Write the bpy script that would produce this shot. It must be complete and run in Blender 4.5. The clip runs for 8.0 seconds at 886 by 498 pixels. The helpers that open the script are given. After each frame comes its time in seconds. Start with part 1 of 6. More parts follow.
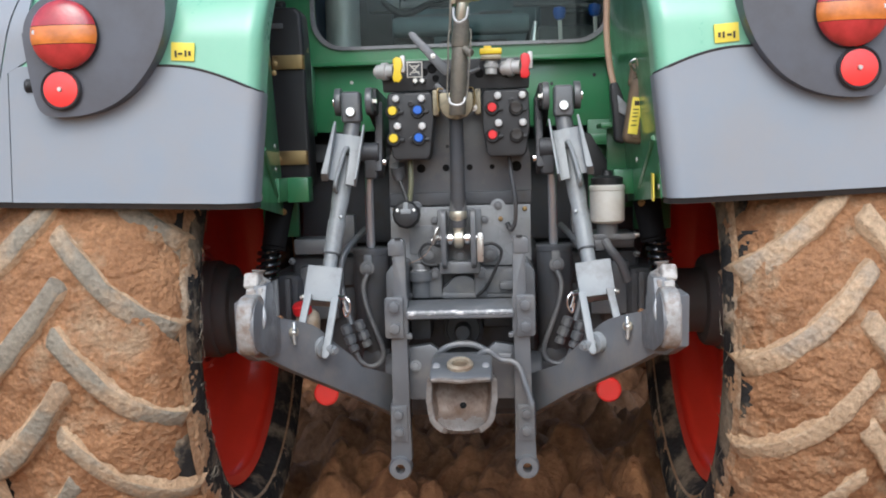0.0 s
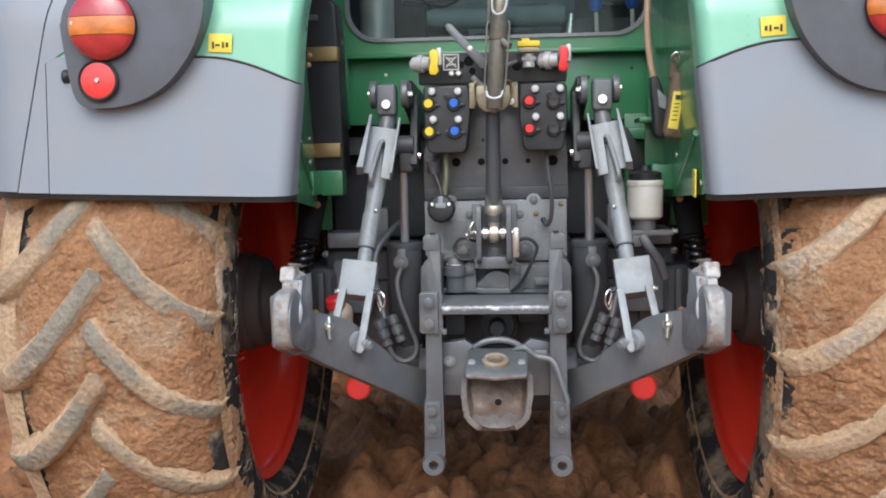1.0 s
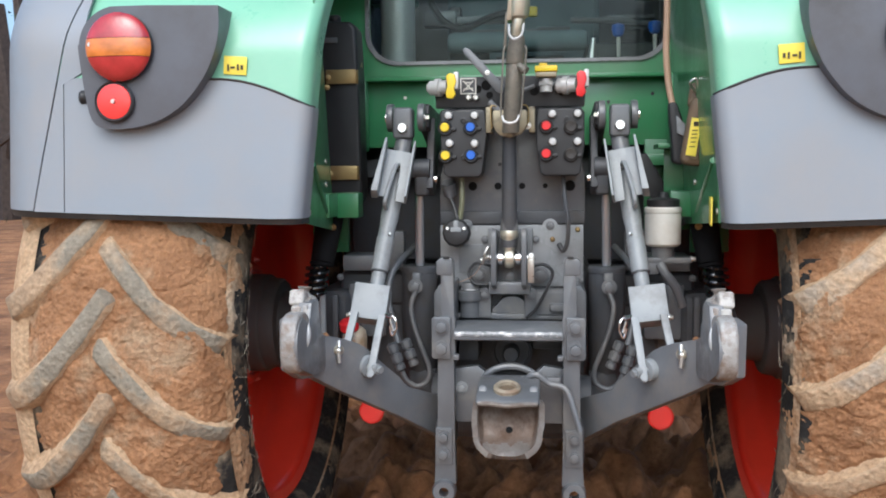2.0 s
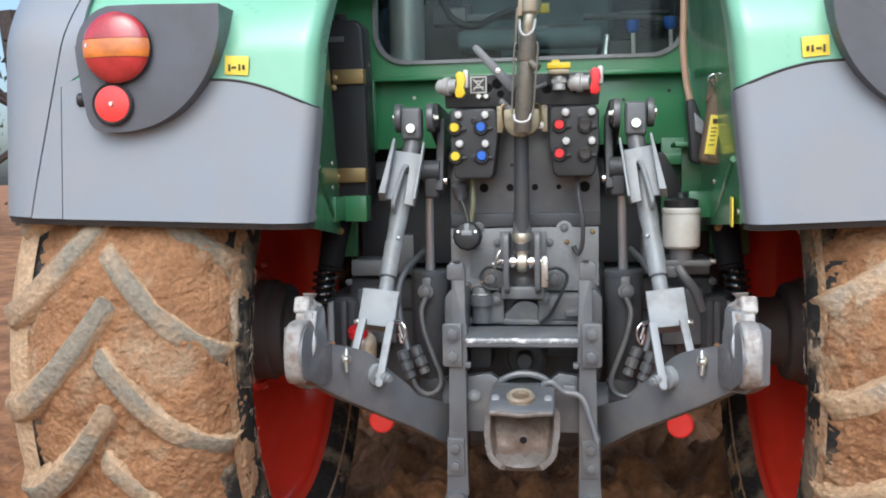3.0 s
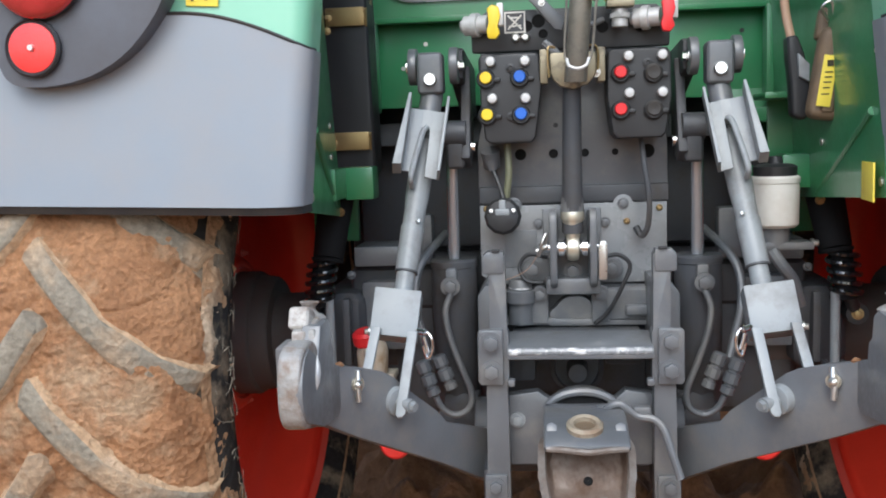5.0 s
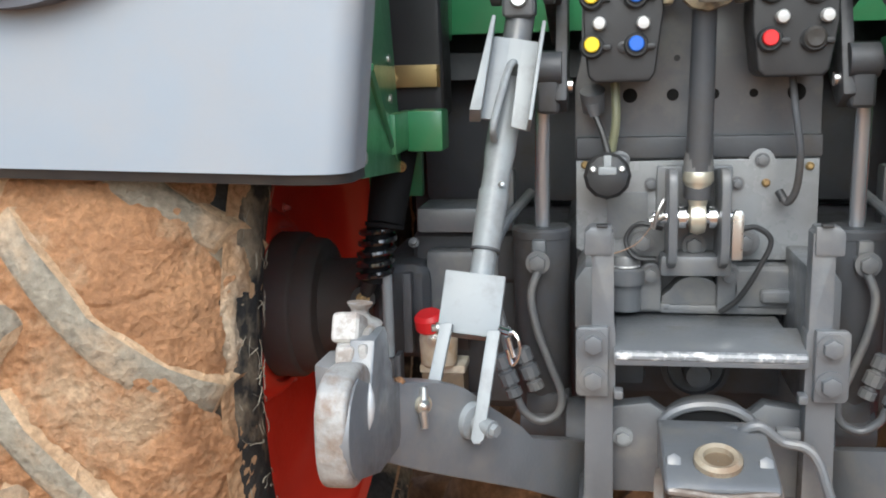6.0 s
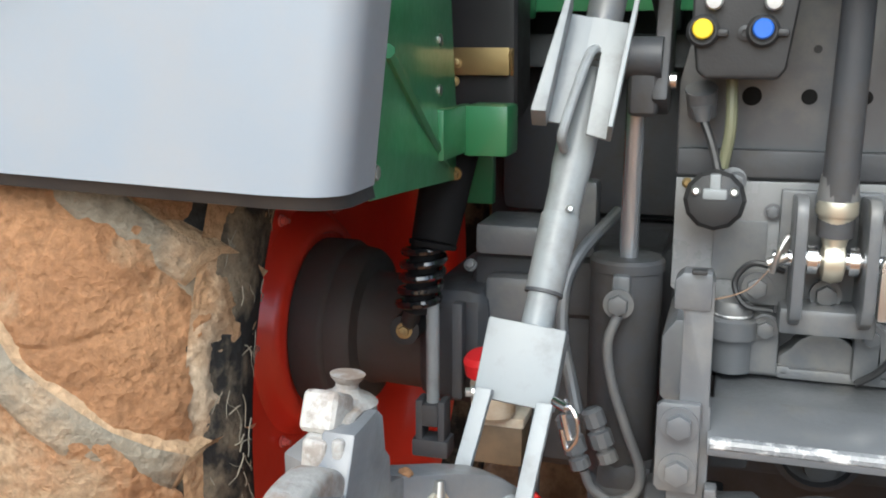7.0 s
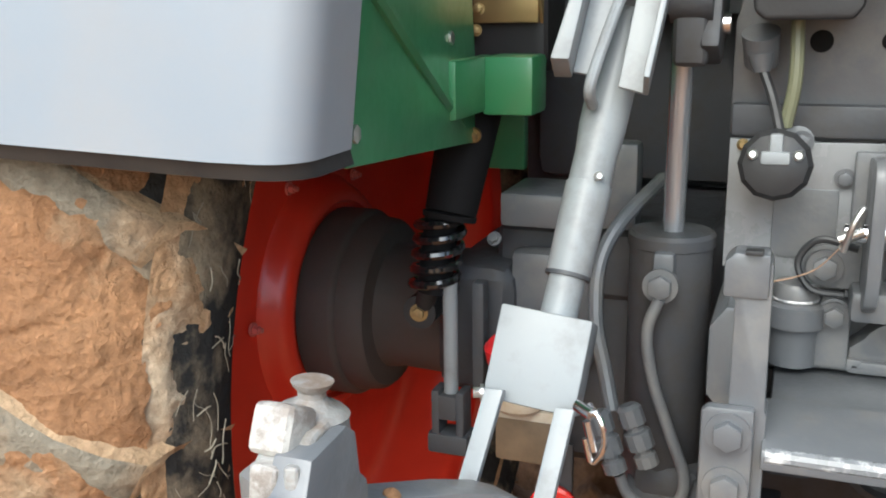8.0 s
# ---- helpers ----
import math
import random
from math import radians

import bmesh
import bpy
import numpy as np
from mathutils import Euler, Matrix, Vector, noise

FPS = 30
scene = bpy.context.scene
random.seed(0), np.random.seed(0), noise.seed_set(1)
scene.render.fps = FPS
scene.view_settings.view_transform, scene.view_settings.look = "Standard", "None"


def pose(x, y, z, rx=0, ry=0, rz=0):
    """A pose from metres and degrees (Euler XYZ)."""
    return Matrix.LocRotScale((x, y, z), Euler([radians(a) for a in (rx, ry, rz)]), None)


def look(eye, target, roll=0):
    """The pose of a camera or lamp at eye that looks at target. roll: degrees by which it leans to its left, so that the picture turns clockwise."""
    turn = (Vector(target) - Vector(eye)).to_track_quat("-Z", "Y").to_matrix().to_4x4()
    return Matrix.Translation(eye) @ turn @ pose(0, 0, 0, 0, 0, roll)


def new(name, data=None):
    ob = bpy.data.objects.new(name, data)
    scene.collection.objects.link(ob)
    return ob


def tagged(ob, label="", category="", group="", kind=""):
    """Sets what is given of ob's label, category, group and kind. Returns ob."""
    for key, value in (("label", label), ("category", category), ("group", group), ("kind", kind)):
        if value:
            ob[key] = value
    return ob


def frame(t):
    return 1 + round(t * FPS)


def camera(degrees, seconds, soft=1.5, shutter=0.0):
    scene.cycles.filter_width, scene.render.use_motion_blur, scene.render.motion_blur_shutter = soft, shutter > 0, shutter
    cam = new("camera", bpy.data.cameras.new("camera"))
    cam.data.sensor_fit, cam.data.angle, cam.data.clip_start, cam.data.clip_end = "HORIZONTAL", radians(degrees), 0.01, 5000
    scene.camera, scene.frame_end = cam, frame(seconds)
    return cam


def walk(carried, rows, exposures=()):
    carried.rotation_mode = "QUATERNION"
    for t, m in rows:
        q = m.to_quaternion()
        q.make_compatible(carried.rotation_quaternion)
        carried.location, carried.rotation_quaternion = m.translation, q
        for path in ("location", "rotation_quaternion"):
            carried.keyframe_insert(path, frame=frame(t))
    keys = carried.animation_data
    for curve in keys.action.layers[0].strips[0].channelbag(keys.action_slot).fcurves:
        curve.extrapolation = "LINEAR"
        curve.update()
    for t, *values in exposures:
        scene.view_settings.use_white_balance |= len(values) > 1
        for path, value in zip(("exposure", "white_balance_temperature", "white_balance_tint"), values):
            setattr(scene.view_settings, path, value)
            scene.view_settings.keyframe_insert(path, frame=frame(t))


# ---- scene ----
cam = camera(50.0, 8.0, soft=1.9)
PATH = [
    (0, (0.107, -3.421, 1.56), (-0.008, -1.433, 1.375), -1.6),
    (0.5, (0.053, -3.41, 1.556), (-0.06, -1.424, 1.354), -0.7),
    (1, (0.068, -3.396, 1.565), (-0.093, -1.413, 1.365), -1.2),
    (1.5, (0.111, -3.381, 1.573), (-0.09, -1.398, 1.415), -0.6),
    (3, (0.118, -3.29, 1.573), (-0.141, -1.313, 1.421), -1.0),
    (3.5, (0.014, -3.145, 1.578), (-0.137, -1.153, 1.468), 0.1),
    (4, (-0.081, -3.067, 1.593), (-0.14, -1.076, 1.418), -0.5),
    (4.5, (-0.081, -2.987, 1.575), (-0.187, -1.004, 1.336), -1.2),
    (5, (-0.065, -2.751, 1.574), (-0.279, -0.775, 1.349), -1.9),
    (5.2, (-0.087, -2.641, 1.587), (-0.351, -0.677, 1.321), -1.9),
    (6.3, (-0.169, -2.24, 1.614), (-0.541, -0.319, 1.198), -1.8),
    (6.5, (-0.146, -2.185, 1.624), (-0.569, -0.28, 1.187), -1.9),
    (7, (-0.137, -1.966, 1.61), (-0.708, -0.096, 1.186), 0.0),
    (7.5, (-0.136, -1.864, 1.6), (-0.784, -0.035, 1.115), 0.0),
    (8, (-0.134, -1.788, 1.585), (-0.817, 0.024, 1.088), -0.8),
]
walk(cam, [(t, look(eye, target, roll)) for t, eye, target, roll in PATH],
     exposures=[(0.0, 0.62, 5650, 6), (1.0, 0.65, 5650, 6), (3.0, 0.75, 5650, 5), (4.5, 0.70, 5600, 5), (5.2, 0.85, 5600, 5), (6.5, 1.17, 5850, 1), (7.0, 1.2, 5850, 1), (8.0, 1.3, 5900, 1)])

# ---- world and sun: a bright overcast sky ----
world = bpy.data.worlds.new("overcast_sky")
scene.world = world
world.use_nodes = True
wn = world.node_tree
sky = wn.nodes.new("ShaderNodeTexSky")
sky.sky_type = 'NISHITA'
sky.sun_disc = False
sky.sun_elevation, sky.sun_rotation = radians(47), radians(185)
sky.dust_density, sky.air_density = 4.0, 1.0
wn.nodes["Background"].inputs["Strength"].default_value = 0.15
wn.links.new(sky.outputs["Color"], wn.nodes["Background"].inputs["Color"])
sun = new("sun", bpy.data.lights.new("sun", 'SUN'))
sun.data.energy, sun.data.angle, sun.data.color = 0.68, radians(60), (1.0, 0.97, 0.93)
sun.matrix_world = look((0.6, -6.5, 7.2), (0, 0, 0.8))


# ---- materials ----
def material(name, color, rough=0.5, metal=0.0, var=0.18, scale=9.0, bump=0.12, grain=90.0, second=None, amount=0.0, patch=6.0,
             coat=0.0, rvar=0.035, sharp=0.12, second_rough=0.85):
    """A surface with tint variation, fine grain, uneven gloss and, where second is given, patches of another colour."""
    m = bpy.data.materials.new(name)
    m.use_nodes = True
    n, l = m.node_tree.nodes, m.node_tree.links
    b = n["Principled BSDF"]
    co = n.new("ShaderNodeTexCoord")
    big, fine = n.new("ShaderNodeTexNoise"), n.new("ShaderNodeTexNoise")
    big.inputs["Scale"].default_value, big.inputs["Detail"].default_value = scale, 6
    fine.inputs["Scale"].default_value, fine.inputs["Detail"].default_value = grain, 4
    for t in (big, fine):
        l.new(co.outputs["Object"], t.inputs["Vector"])
    ramp = n.new("ShaderNodeMapRange")
    ramp.inputs["From Min"].default_value, ramp.inputs["From Max"].default_value = 0.25, 0.75
    ramp.inputs["To Min"].default_value, ramp.inputs["To Max"].default_value = 1 - var, 1 + var
    l.new(big.outputs["Fac"], ramp.inputs["Value"])
    tint = n.new("ShaderNodeVectorMath")
    tint.operation = 'SCALE'
    tint.inputs[0].default_value = color
    l.new(ramp.outputs["Result"], tint.inputs["Scale"])
    out = tint.outputs["Vector"]
    rr = n.new("ShaderNodeMapRange")
    rr.inputs["From Min"].default_value, rr.inputs["From Max"].default_value = 0.3, 0.7
    rr.inputs["To Min"].default_value, rr.inputs["To Max"].default_value = max(0.03, rough - rvar), min(1, rough + rvar)
    l.new(fine.outputs["Fac"], rr.inputs["Value"])
    rout = rr.outputs["Result"]
    if second:
        pt = n.new("ShaderNodeTexNoise")
        pt.inputs["Scale"].default_value, pt.inputs["Detail"].default_value, pt.inputs["Roughness"].default_value = patch, 8, 0.65
        l.new(co.outputs["Object"], pt.inputs["Vector"])
        cut = n.new("ShaderNodeMapRange")
        mid = 0.72 - 0.44 * amount
        cut.inputs["From Min"].default_value, cut.inputs["From Max"].default_value = mid - sharp / 2, mid + sharp / 2
        l.new(pt.outputs["Fac"], cut.inputs["Value"])
        mix = n.new("ShaderNodeMix")
        mix.data_type = 'RGBA'
        l.new(cut.outputs["Result"], mix.inputs["Factor"])
        l.new(out, mix.inputs["A"])
        mix.inputs["B"].default_value = (*second, 1)
        out = mix.outputs["Result"]
        rmix = n.new("ShaderNodeMix")
        l.new(cut.outputs["Result"], rmix.inputs["Factor"])
        l.new(rout, rmix.inputs["A"])
        rmix.inputs["B"].default_value = second_rough
        rout = rmix.outputs["Result"]
    l.new(out, b.inputs["Base Color"])
    l.new(rout, b.inputs["Roughness"])
    b.inputs["Metallic"].default_value = metal
    b.inputs["Coat Weight"].default_value = coat
    b.inputs["Coat Roughness"].default_value = 0.15
    if bump:
        bp = n.new("ShaderNodeBump")
        bp.inputs["Strength"].default_value, bp.inputs["Distance"].default_value = bump, 0.004
        l.new(fine.outputs["Fac"], bp.inputs["Height"])
        l.new(bp.outputs["Normal"], b.inputs["Normal"])
    return m


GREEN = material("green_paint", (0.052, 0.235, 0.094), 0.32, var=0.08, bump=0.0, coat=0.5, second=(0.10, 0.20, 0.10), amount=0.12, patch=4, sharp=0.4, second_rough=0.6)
# Pale copy of the green paint: the sky's sheen is put into its colour.
GREEN_SHEEN = material("green_paint_with_sky_sheen", (0.21, 0.50, 0.32), 0.26, var=0.06, bump=0.0, coat=0.7, second=(0.28, 0.52, 0.37), amount=0.2, patch=3, sharp=0.5, second_rough=0.5)
HOLE = material("black_hole", (0.004, 0.004, 0.004), 0.95, var=0.1, bump=0.0)
BEIGE = material("rubbed_beige_metal", (0.34, 0.29, 0.215), 0.5, metal=0.2, var=0.2, bump=0.2, second=(0.25, 0.18, 0.12), amount=0.3, patch=24)
CHIPPED = material("chipped_pale_paint", (0.43, 0.41, 0.375), 0.5, var=0.25, bump=0.9, grain=70, second=(0.25, 0.215, 0.185), amount=0.42, patch=34, sharp=0.12, second_rough=0.45)
FENDER_GREY = material("grey_plastic", (0.25, 0.28, 0.315), 0.34, var=0.05, scale=3, bump=0.0, grain=300, second=(0.30, 0.29, 0.28), amount=0.22, patch=5, sharp=0.5)
LAMP_HOUSING = material("charcoal_plastic", (0.105, 0.111, 0.130), 0.32, var=0.1, bump=0.06, grain=350, second=(0.07, 0.065, 0.06), amount=0.2, sharp=0.5)
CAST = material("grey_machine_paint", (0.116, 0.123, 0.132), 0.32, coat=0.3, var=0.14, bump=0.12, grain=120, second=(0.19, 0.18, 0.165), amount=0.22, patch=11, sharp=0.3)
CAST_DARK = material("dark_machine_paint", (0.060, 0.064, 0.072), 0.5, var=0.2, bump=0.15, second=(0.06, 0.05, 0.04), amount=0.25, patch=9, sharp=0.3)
ARM = material("grey_arm_paint", (0.150, 0.158, 0.168), 0.33, coat=0.3, var=0.14, bump=0.12, grain=120, second=(0.22, 0.21, 0.195), amount=0.25, patch=11, sharp=0.3)
PLATE = material("light_grey_plate", (0.225, 0.235, 0.245), 0.22, coat=0.5, var=0.1, bump=0.02, second=(0.13, 0.13, 0.13), amount=0.25, patch=7, sharp=0.4, second_rough=0.5)
LINK = material("silver_grey_paint", (0.26, 0.28, 0.29), 0.42, coat=0.1, var=0.08, bump=0.04, second=(0.17, 0.165, 0.16), amount=0.2, patch=14, sharp=0.25, second_rough=0.55)
TAUPE = material("taupe_plated_steel", (0.23, 0.215, 0.18), 0.4, metal=0.35, var=0.2, bump=0.1, second=(0.14, 0.13, 0.115), amount=0.35, patch=20, sharp=0.3)
# Red nuts, made pale: the gloss highlight is put into their colour.
NUT_RED = material("red_wheel_nut_with_highlight", (0.90, 0.26, 0.22), 0.3, var=0.1, bump=0.05, coat=0.5)
WORN = material("worn_bare_steel", (0.36, 0.35, 0.33), 0.5, metal=0.25, var=0.25, bump=0.8, grain=70, second=(0.24, 0.185, 0.145), amount=0.42, patch=24, sharp=0.18)
JAW_RIM = material("rubbed_jaw_steel", (0.20, 0.182, 0.165), 0.42, metal=0.3, var=0.25, bump=0.5, grain=70, second=(0.15, 0.115, 0.09), amount=0.4, patch=22, sharp=0.3)
JAW = material("rusty_drawbar_steel", (0.19, 0.150, 0.122), 0.45, metal=0.25, var=0.25, bump=0.3, grain=80, second=(0.12, 0.075, 0.05), amount=0.5, patch=18, sharp=0.3)
CHROME = material("chrome", (0.80, 0.80, 0.81), 0.2, metal=1.0, var=0.04, bump=0.0, rvar=0.05)
ROD_STEEL = material("polished_rod_steel", (0.50, 0.52, 0.55), 0.16, metal=0.7, var=0.04, bump=0.0, rvar=0.05, coat=0.5)
ZINC = material("zinc_plated_steel", (0.62, 0.61, 0.58), 0.3, metal=0.9, var=0.15, bump=0.06)
PLATED = material("champagne_plated_steel", (0.62, 0.58, 0.47), 0.32, metal=0.7, var=0.12, bump=0.05)
WORN_PAINT = material("grey_paint_worn_to_steel", (0.20, 0.21, 0.22), 0.28, var=0.12, bump=0.1, second=(0.66, 0.66, 0.66), amount=0.4, patch=30, sharp=0.1, second_rough=0.25)
BRASS = material("yellow_zinc_steel", (0.40, 0.29, 0.13), 0.4, metal=0.7, var=0.2, bump=0.06, second=(0.30, 0.20, 0.10), amount=0.3, patch=20)
KHAKI = material("khaki_plated_bracket", (0.32, 0.28, 0.19), 0.42, metal=0.5, var=0.2, bump=0.1, second=(0.16, 0.14, 0.11), amount=0.3, patch=20)
BLACK = material("black_plastic", (0.025, 0.026, 0.028), 0.42, var=0.2, bump=0.08, grain=250, second=(0.04, 0.038, 0.036), amount=0.15, sharp=0.4)
GLOSS = material("glossy_black_paint", (0.012, 0.012, 0.013), 0.12, var=0.1, bump=0.0, coat=1.0)
HUB = material("dusty_dark_hub", (0.085, 0.076, 0.071), 0.55, var=0.2, bump=0.12, second=(0.11, 0.085, 0.07), amount=0.35, patch=8, sharp=0.4)
RUBBER = material("black_rubber", (0.026, 0.026, 0.027), 0.55, var=0.25, bump=0.1, second=(0.06, 0.048, 0.035), amount=0.25, sharp=0.35)
RED = material("red_wheel_paint", (0.88, 0.058, 0.028), 0.34, var=0.06, bump=0.0, coat=0.4, rvar=0.05)
DEEP_RUBBER = material("matt_black_bellows", (0.011, 0.011, 0.012), 0.75, var=0.2, bump=0.1)
DEEP_RUBBER.node_tree.nodes["Principled BSDF"].inputs["Specular IOR Level"].default_value = 0.15
REFLECT = material("red_reflector", (0.85, 0.03, 0.025), 0.2, var=0.05, bump=0.25, grain=420, coat=0.8)
LENS_RED = material("red_lens", (0.42, 0.03, 0.03), 0.15, var=0.35, scale=22, bump=0.2, grain=160, coat=1.0)
LENS_AMBER = material("amber_lens", (0.62, 0.18, 0.025), 0.15, var=0.35, scale=24, bump=0.2, grain=160, coat=1.0)
YELLOW = material("yellow_plastic", (0.80, 0.58, 0.02), 0.4, var=0.08, bump=0.04)
STICKER = material("yellow_sticker", (0.86, 0.70, 0.08), 0.5, var=0.05, bump=0.0)
INK = material("dark_print", (0.05, 0.04, 0.02), 0.6, var=0.1, bump=0.0)
BLUE = material("blue_plastic", (0.03, 0.13, 0.55), 0.35, var=0.08, bump=0.04)
KNOB_RED = material("red_plastic", (0.70, 0.025, 0.03), 0.35, var=0.08, bump=0.04)
SATIN = material("satin_grey_metal", (0.55, 0.55, 0.54), 0.45, metal=0.35, var=0.12, bump=0.08)
WHITE = material("white_plastic", (0.72, 0.71, 0.66), 0.42, var=0.06, bump=0.05, second=(0.5, 0.45, 0.36), amount=0.18, sharp=0.4)
CREAM = material("cream_plastic", (0.60, 0.55, 0.45), 0.45, var=0.1, bump=0.05, second=(0.36, 0.24, 0.13), amount=0.35, patch=12, sharp=0.3)
BROWN = material("brown_canister", (0.13, 0.095, 0.06), 0.45, var=0.2, bump=0.08, second=(0.22, 0.15, 0.09), amount=0.3, patch=14, sharp=0.3)
HOSE_TAN = material("tan_hose", (0.42, 0.28, 0.19), 0.45, var=0.12, bump=0.05)
OLIVE = material("olive_hose", (0.17, 0.175, 0.11), 0.45, var=0.12, bump=0.05)
CLOTH = material("grey_seat_cloth", (0.14, 0.19, 0.20), 0.85, var=0.25, bump=0.3, grain=240)
CAB_DARK = material("dark_cab_lining", (0.10, 0.106, 0.108), 0.7, var=0.3, bump=0.2)
STRAW = material("dry_straw", (0.25, 0.22, 0.17), 0.7, var=0.3, bump=0.1)
BARK = material("dark_bark", (0.06, 0.045, 0.038), 0.9, var=0.4, bump=0.5, grain=30)
LEAF = material("dull_foliage", (0.05, 0.065, 0.035), 0.8, var=0.4, bump=0.2)


def glass_material():
    m = bpy.data.materials.new("tinted_glass")
    m.use_nodes = True
    n, l = m.node_tree.nodes, m.node_tree.links
    clear, gloss, mix, fres = n.new("ShaderNodeBsdfTransparent"), n.new("ShaderNodeBsdfGlossy"), n.new("ShaderNodeMixShader"), n.new("ShaderNodeFresnel")
    clear.inputs["Color"].default_value = (0.80, 0.86, 0.84, 1)
    gloss.inputs["Roughness"].default_value = 0.04
    fres.inputs["IOR"].default_value = 1.30
    l.new(fres.outputs["Fac"], mix.inputs["Fac"])
    l.new(clear.outputs["BSDF"], mix.inputs[1])
    l.new(gloss.outputs["BSDF"], mix.inputs[2])
    l.new(mix.outputs["Shader"], n["Material Output"].inputs["Surface"])
    n.remove(n["Principled BSDF"])
    return m


GLASS = glass_material()


def soil_material(name, light, dark, pale, scale, depth, grain=42.0, pale_cut=0.66, pale_patch=5.0, moist=0.0):
    """Clay soil: crumbs at several sizes, darker hollows, paler dried patches."""
    m = bpy.data.materials.new(name)
    m.use_nodes = True
    n, l = m.node_tree.nodes, m.node_tree.links
    b = n["Principled BSDF"]
    tc, info, co = n.new("ShaderNodeTexCoord"), n.new("ShaderNodeObjectInfo"), n.new("ShaderNodeVectorMath")
    co.operation = 'MULTIPLY_ADD'
    l.new(info.outputs["Random"], co.inputs[0])
    co.inputs[1].default_value = (7.0, 5.0, 9.0)
    l.new(tc.outputs["Object"], co.inputs[2])

    def noise_node(s, d, r=0.6):
        t = n.new("ShaderNodeTexNoise")
        t.inputs["Scale"].default_value, t.inputs["Detail"].default_value, t.inputs["Roughness"].default_value = s, d, r
        l.new(co.outputs["Vector"], t.inputs["Vector"])
        return t
    a, f, p = noise_node(scale, 8), noise_node(grain, 7, 0.7), noise_node(pale_patch, 7)
    v = n.new("ShaderNodeTexVoronoi")
    v.inputs["Scale"].default_value = grain * 0.8
    l.new(co.outputs["Vector"], v.inputs["Vector"])
    r1 = n.new("ShaderNodeValToRGB")
    r1.color_ramp.elements[0].position, r1.color_ramp.elements[1].position = 0.32, 0.66
    r1.color_ramp.elements[0].color, r1.color_ramp.elements[1].color = (*dark, 1), (*light, 1)
    l.new(a.outputs["Fac"], r1.inputs["Fac"])
    r2 = n.new("ShaderNodeMapRange")
    r2.inputs["From Min"].default_value, r2.inputs["From Max"].default_value = pale_cut - 0.06, pale_cut + 0.06
    l.new(p.outputs["Fac"], r2.inputs["Value"])
    mx = n.new("ShaderNodeMix")
    mx.data_type = 'RGBA'
    l.new(r2.outputs["Result"], mx.inputs["Factor"])
    l.new(r1.outputs["Color"], mx.inputs["A"])
    mx.inputs["B"].default_value = (*pale, 1)
    g = n.new("ShaderNodeMapRange")
    g.inputs["From Min"].default_value, g.inputs["From Max"].default_value = 0.3, 0.7
    g.inputs["To Min"].default_value, g.inputs["To Max"].default_value = 0.72, 1.25
    l.new(f.outputs["Fac"], g.inputs["Value"])
    sc = n.new("ShaderNodeVectorMath")
    sc.operation = 'SCALE'
    l.new(mx.outputs["Result"], sc.inputs[0])
    l.new(g.outputs["Result"], sc.inputs["Scale"])
    l.new(sc.outputs["Vector"], b.inputs["Base Color"])
    b.inputs["Roughness"].default_value = 0.88 - moist
    b.inputs["Specular IOR Level"].default_value = 0.3
    add = n.new("ShaderNodeMath")
    add.operation = 'MULTIPLY_ADD'
    l.new(v.outputs["Distance"], add.inputs[0])
    add.inputs[1].default_value = 0.5
    l.new(f.outputs["Fac"], add.inputs[2])
    bp = n.new("ShaderNodeBump")
    bp.inputs["Strength"].default_value, bp.inputs["Distance"].default_value = 0.9, depth
    l.new(add.outputs["Value"], bp.inputs["Height"])
    l.new(bp.outputs["Normal"], b.inputs["Normal"])
    return m


CLAY = soil_material("packed_orange_clay", (0.52, 0.280, 0.138), (0.34, 0.168, 0.078), (0.50, 0.345, 0.21), 6, 0.017, grain=95, pale_cut=0.60, moist=0.22, pale_patch=7)
LUG = soil_material("mud_dried_on_rubber", (0.55, 0.395, 0.25), (0.42, 0.295, 0.185), (0.31, 0.27, 0.205), 5, 0.012, grain=75, pale_cut=0.50, pale_patch=4.5)
PALE_LUG = soil_material("pale_mud_dried_on_rubber", (0.62, 0.455, 0.295), (0.52, 0.365, 0.225), (0.45, 0.37, 0.28), 6, 0.012, grain=75, pale_cut=0.58, pale_patch=6)
DRY_MUD = soil_material("pale_dried_mud", (0.62, 0.44, 0.27), (0.50, 0.325, 0.185), (0.63, 0.50, 0.36), 8, 0.012, grain=80)
SMEAR = soil_material("dried_mud_smear", (0.50, 0.31, 0.17), (0.40, 0.235, 0.125), (0.55, 0.43, 0.30), 8, 0.010, grain=80, pale_cut=0.56)
GROUND = soil_material("red_brown_soil", (0.48, 0.235, 0.104), (0.19, 0.085, 0.038), (0.52, 0.29, 0.145), 2.5, 0.03, grain=26)
FRONT_MUD = soil_material("brown_mud_on_front_tyre", (0.46, 0.23, 0.11), (0.27, 0.125, 0.06), (0.36, 0.22, 0.12), 6, 0.02, grain=26)
SIDEWALL = soil_material("muddy_sidewall_rubber", (0.040, 0.037, 0.034), (0.018, 0.018, 0.018), (0.24, 0.19, 0.13), 9, 0.006, pale_cut=0.545, pale_patch=8, grain=60)


# ---- geometry helpers ----
K = 1.2  # the plan's numbers below are in units of 1.2 m


def merged(*bms):
    out = bms[0]
    for b in bms[1:]:
        me = bpy.data.meshes.new("tmp")
        b.to_mesh(me)
        b.free()
        out.from_mesh(me)
        bpy.data.meshes.remove(me)
    return out


def moved(bm, m):
    bmesh.ops.transform(bm, matrix=m, verts=bm.verts)
    if m.determinant() < 0:
        bmesh.ops.reverse_faces(bm, faces=bm.faces)
    return bm


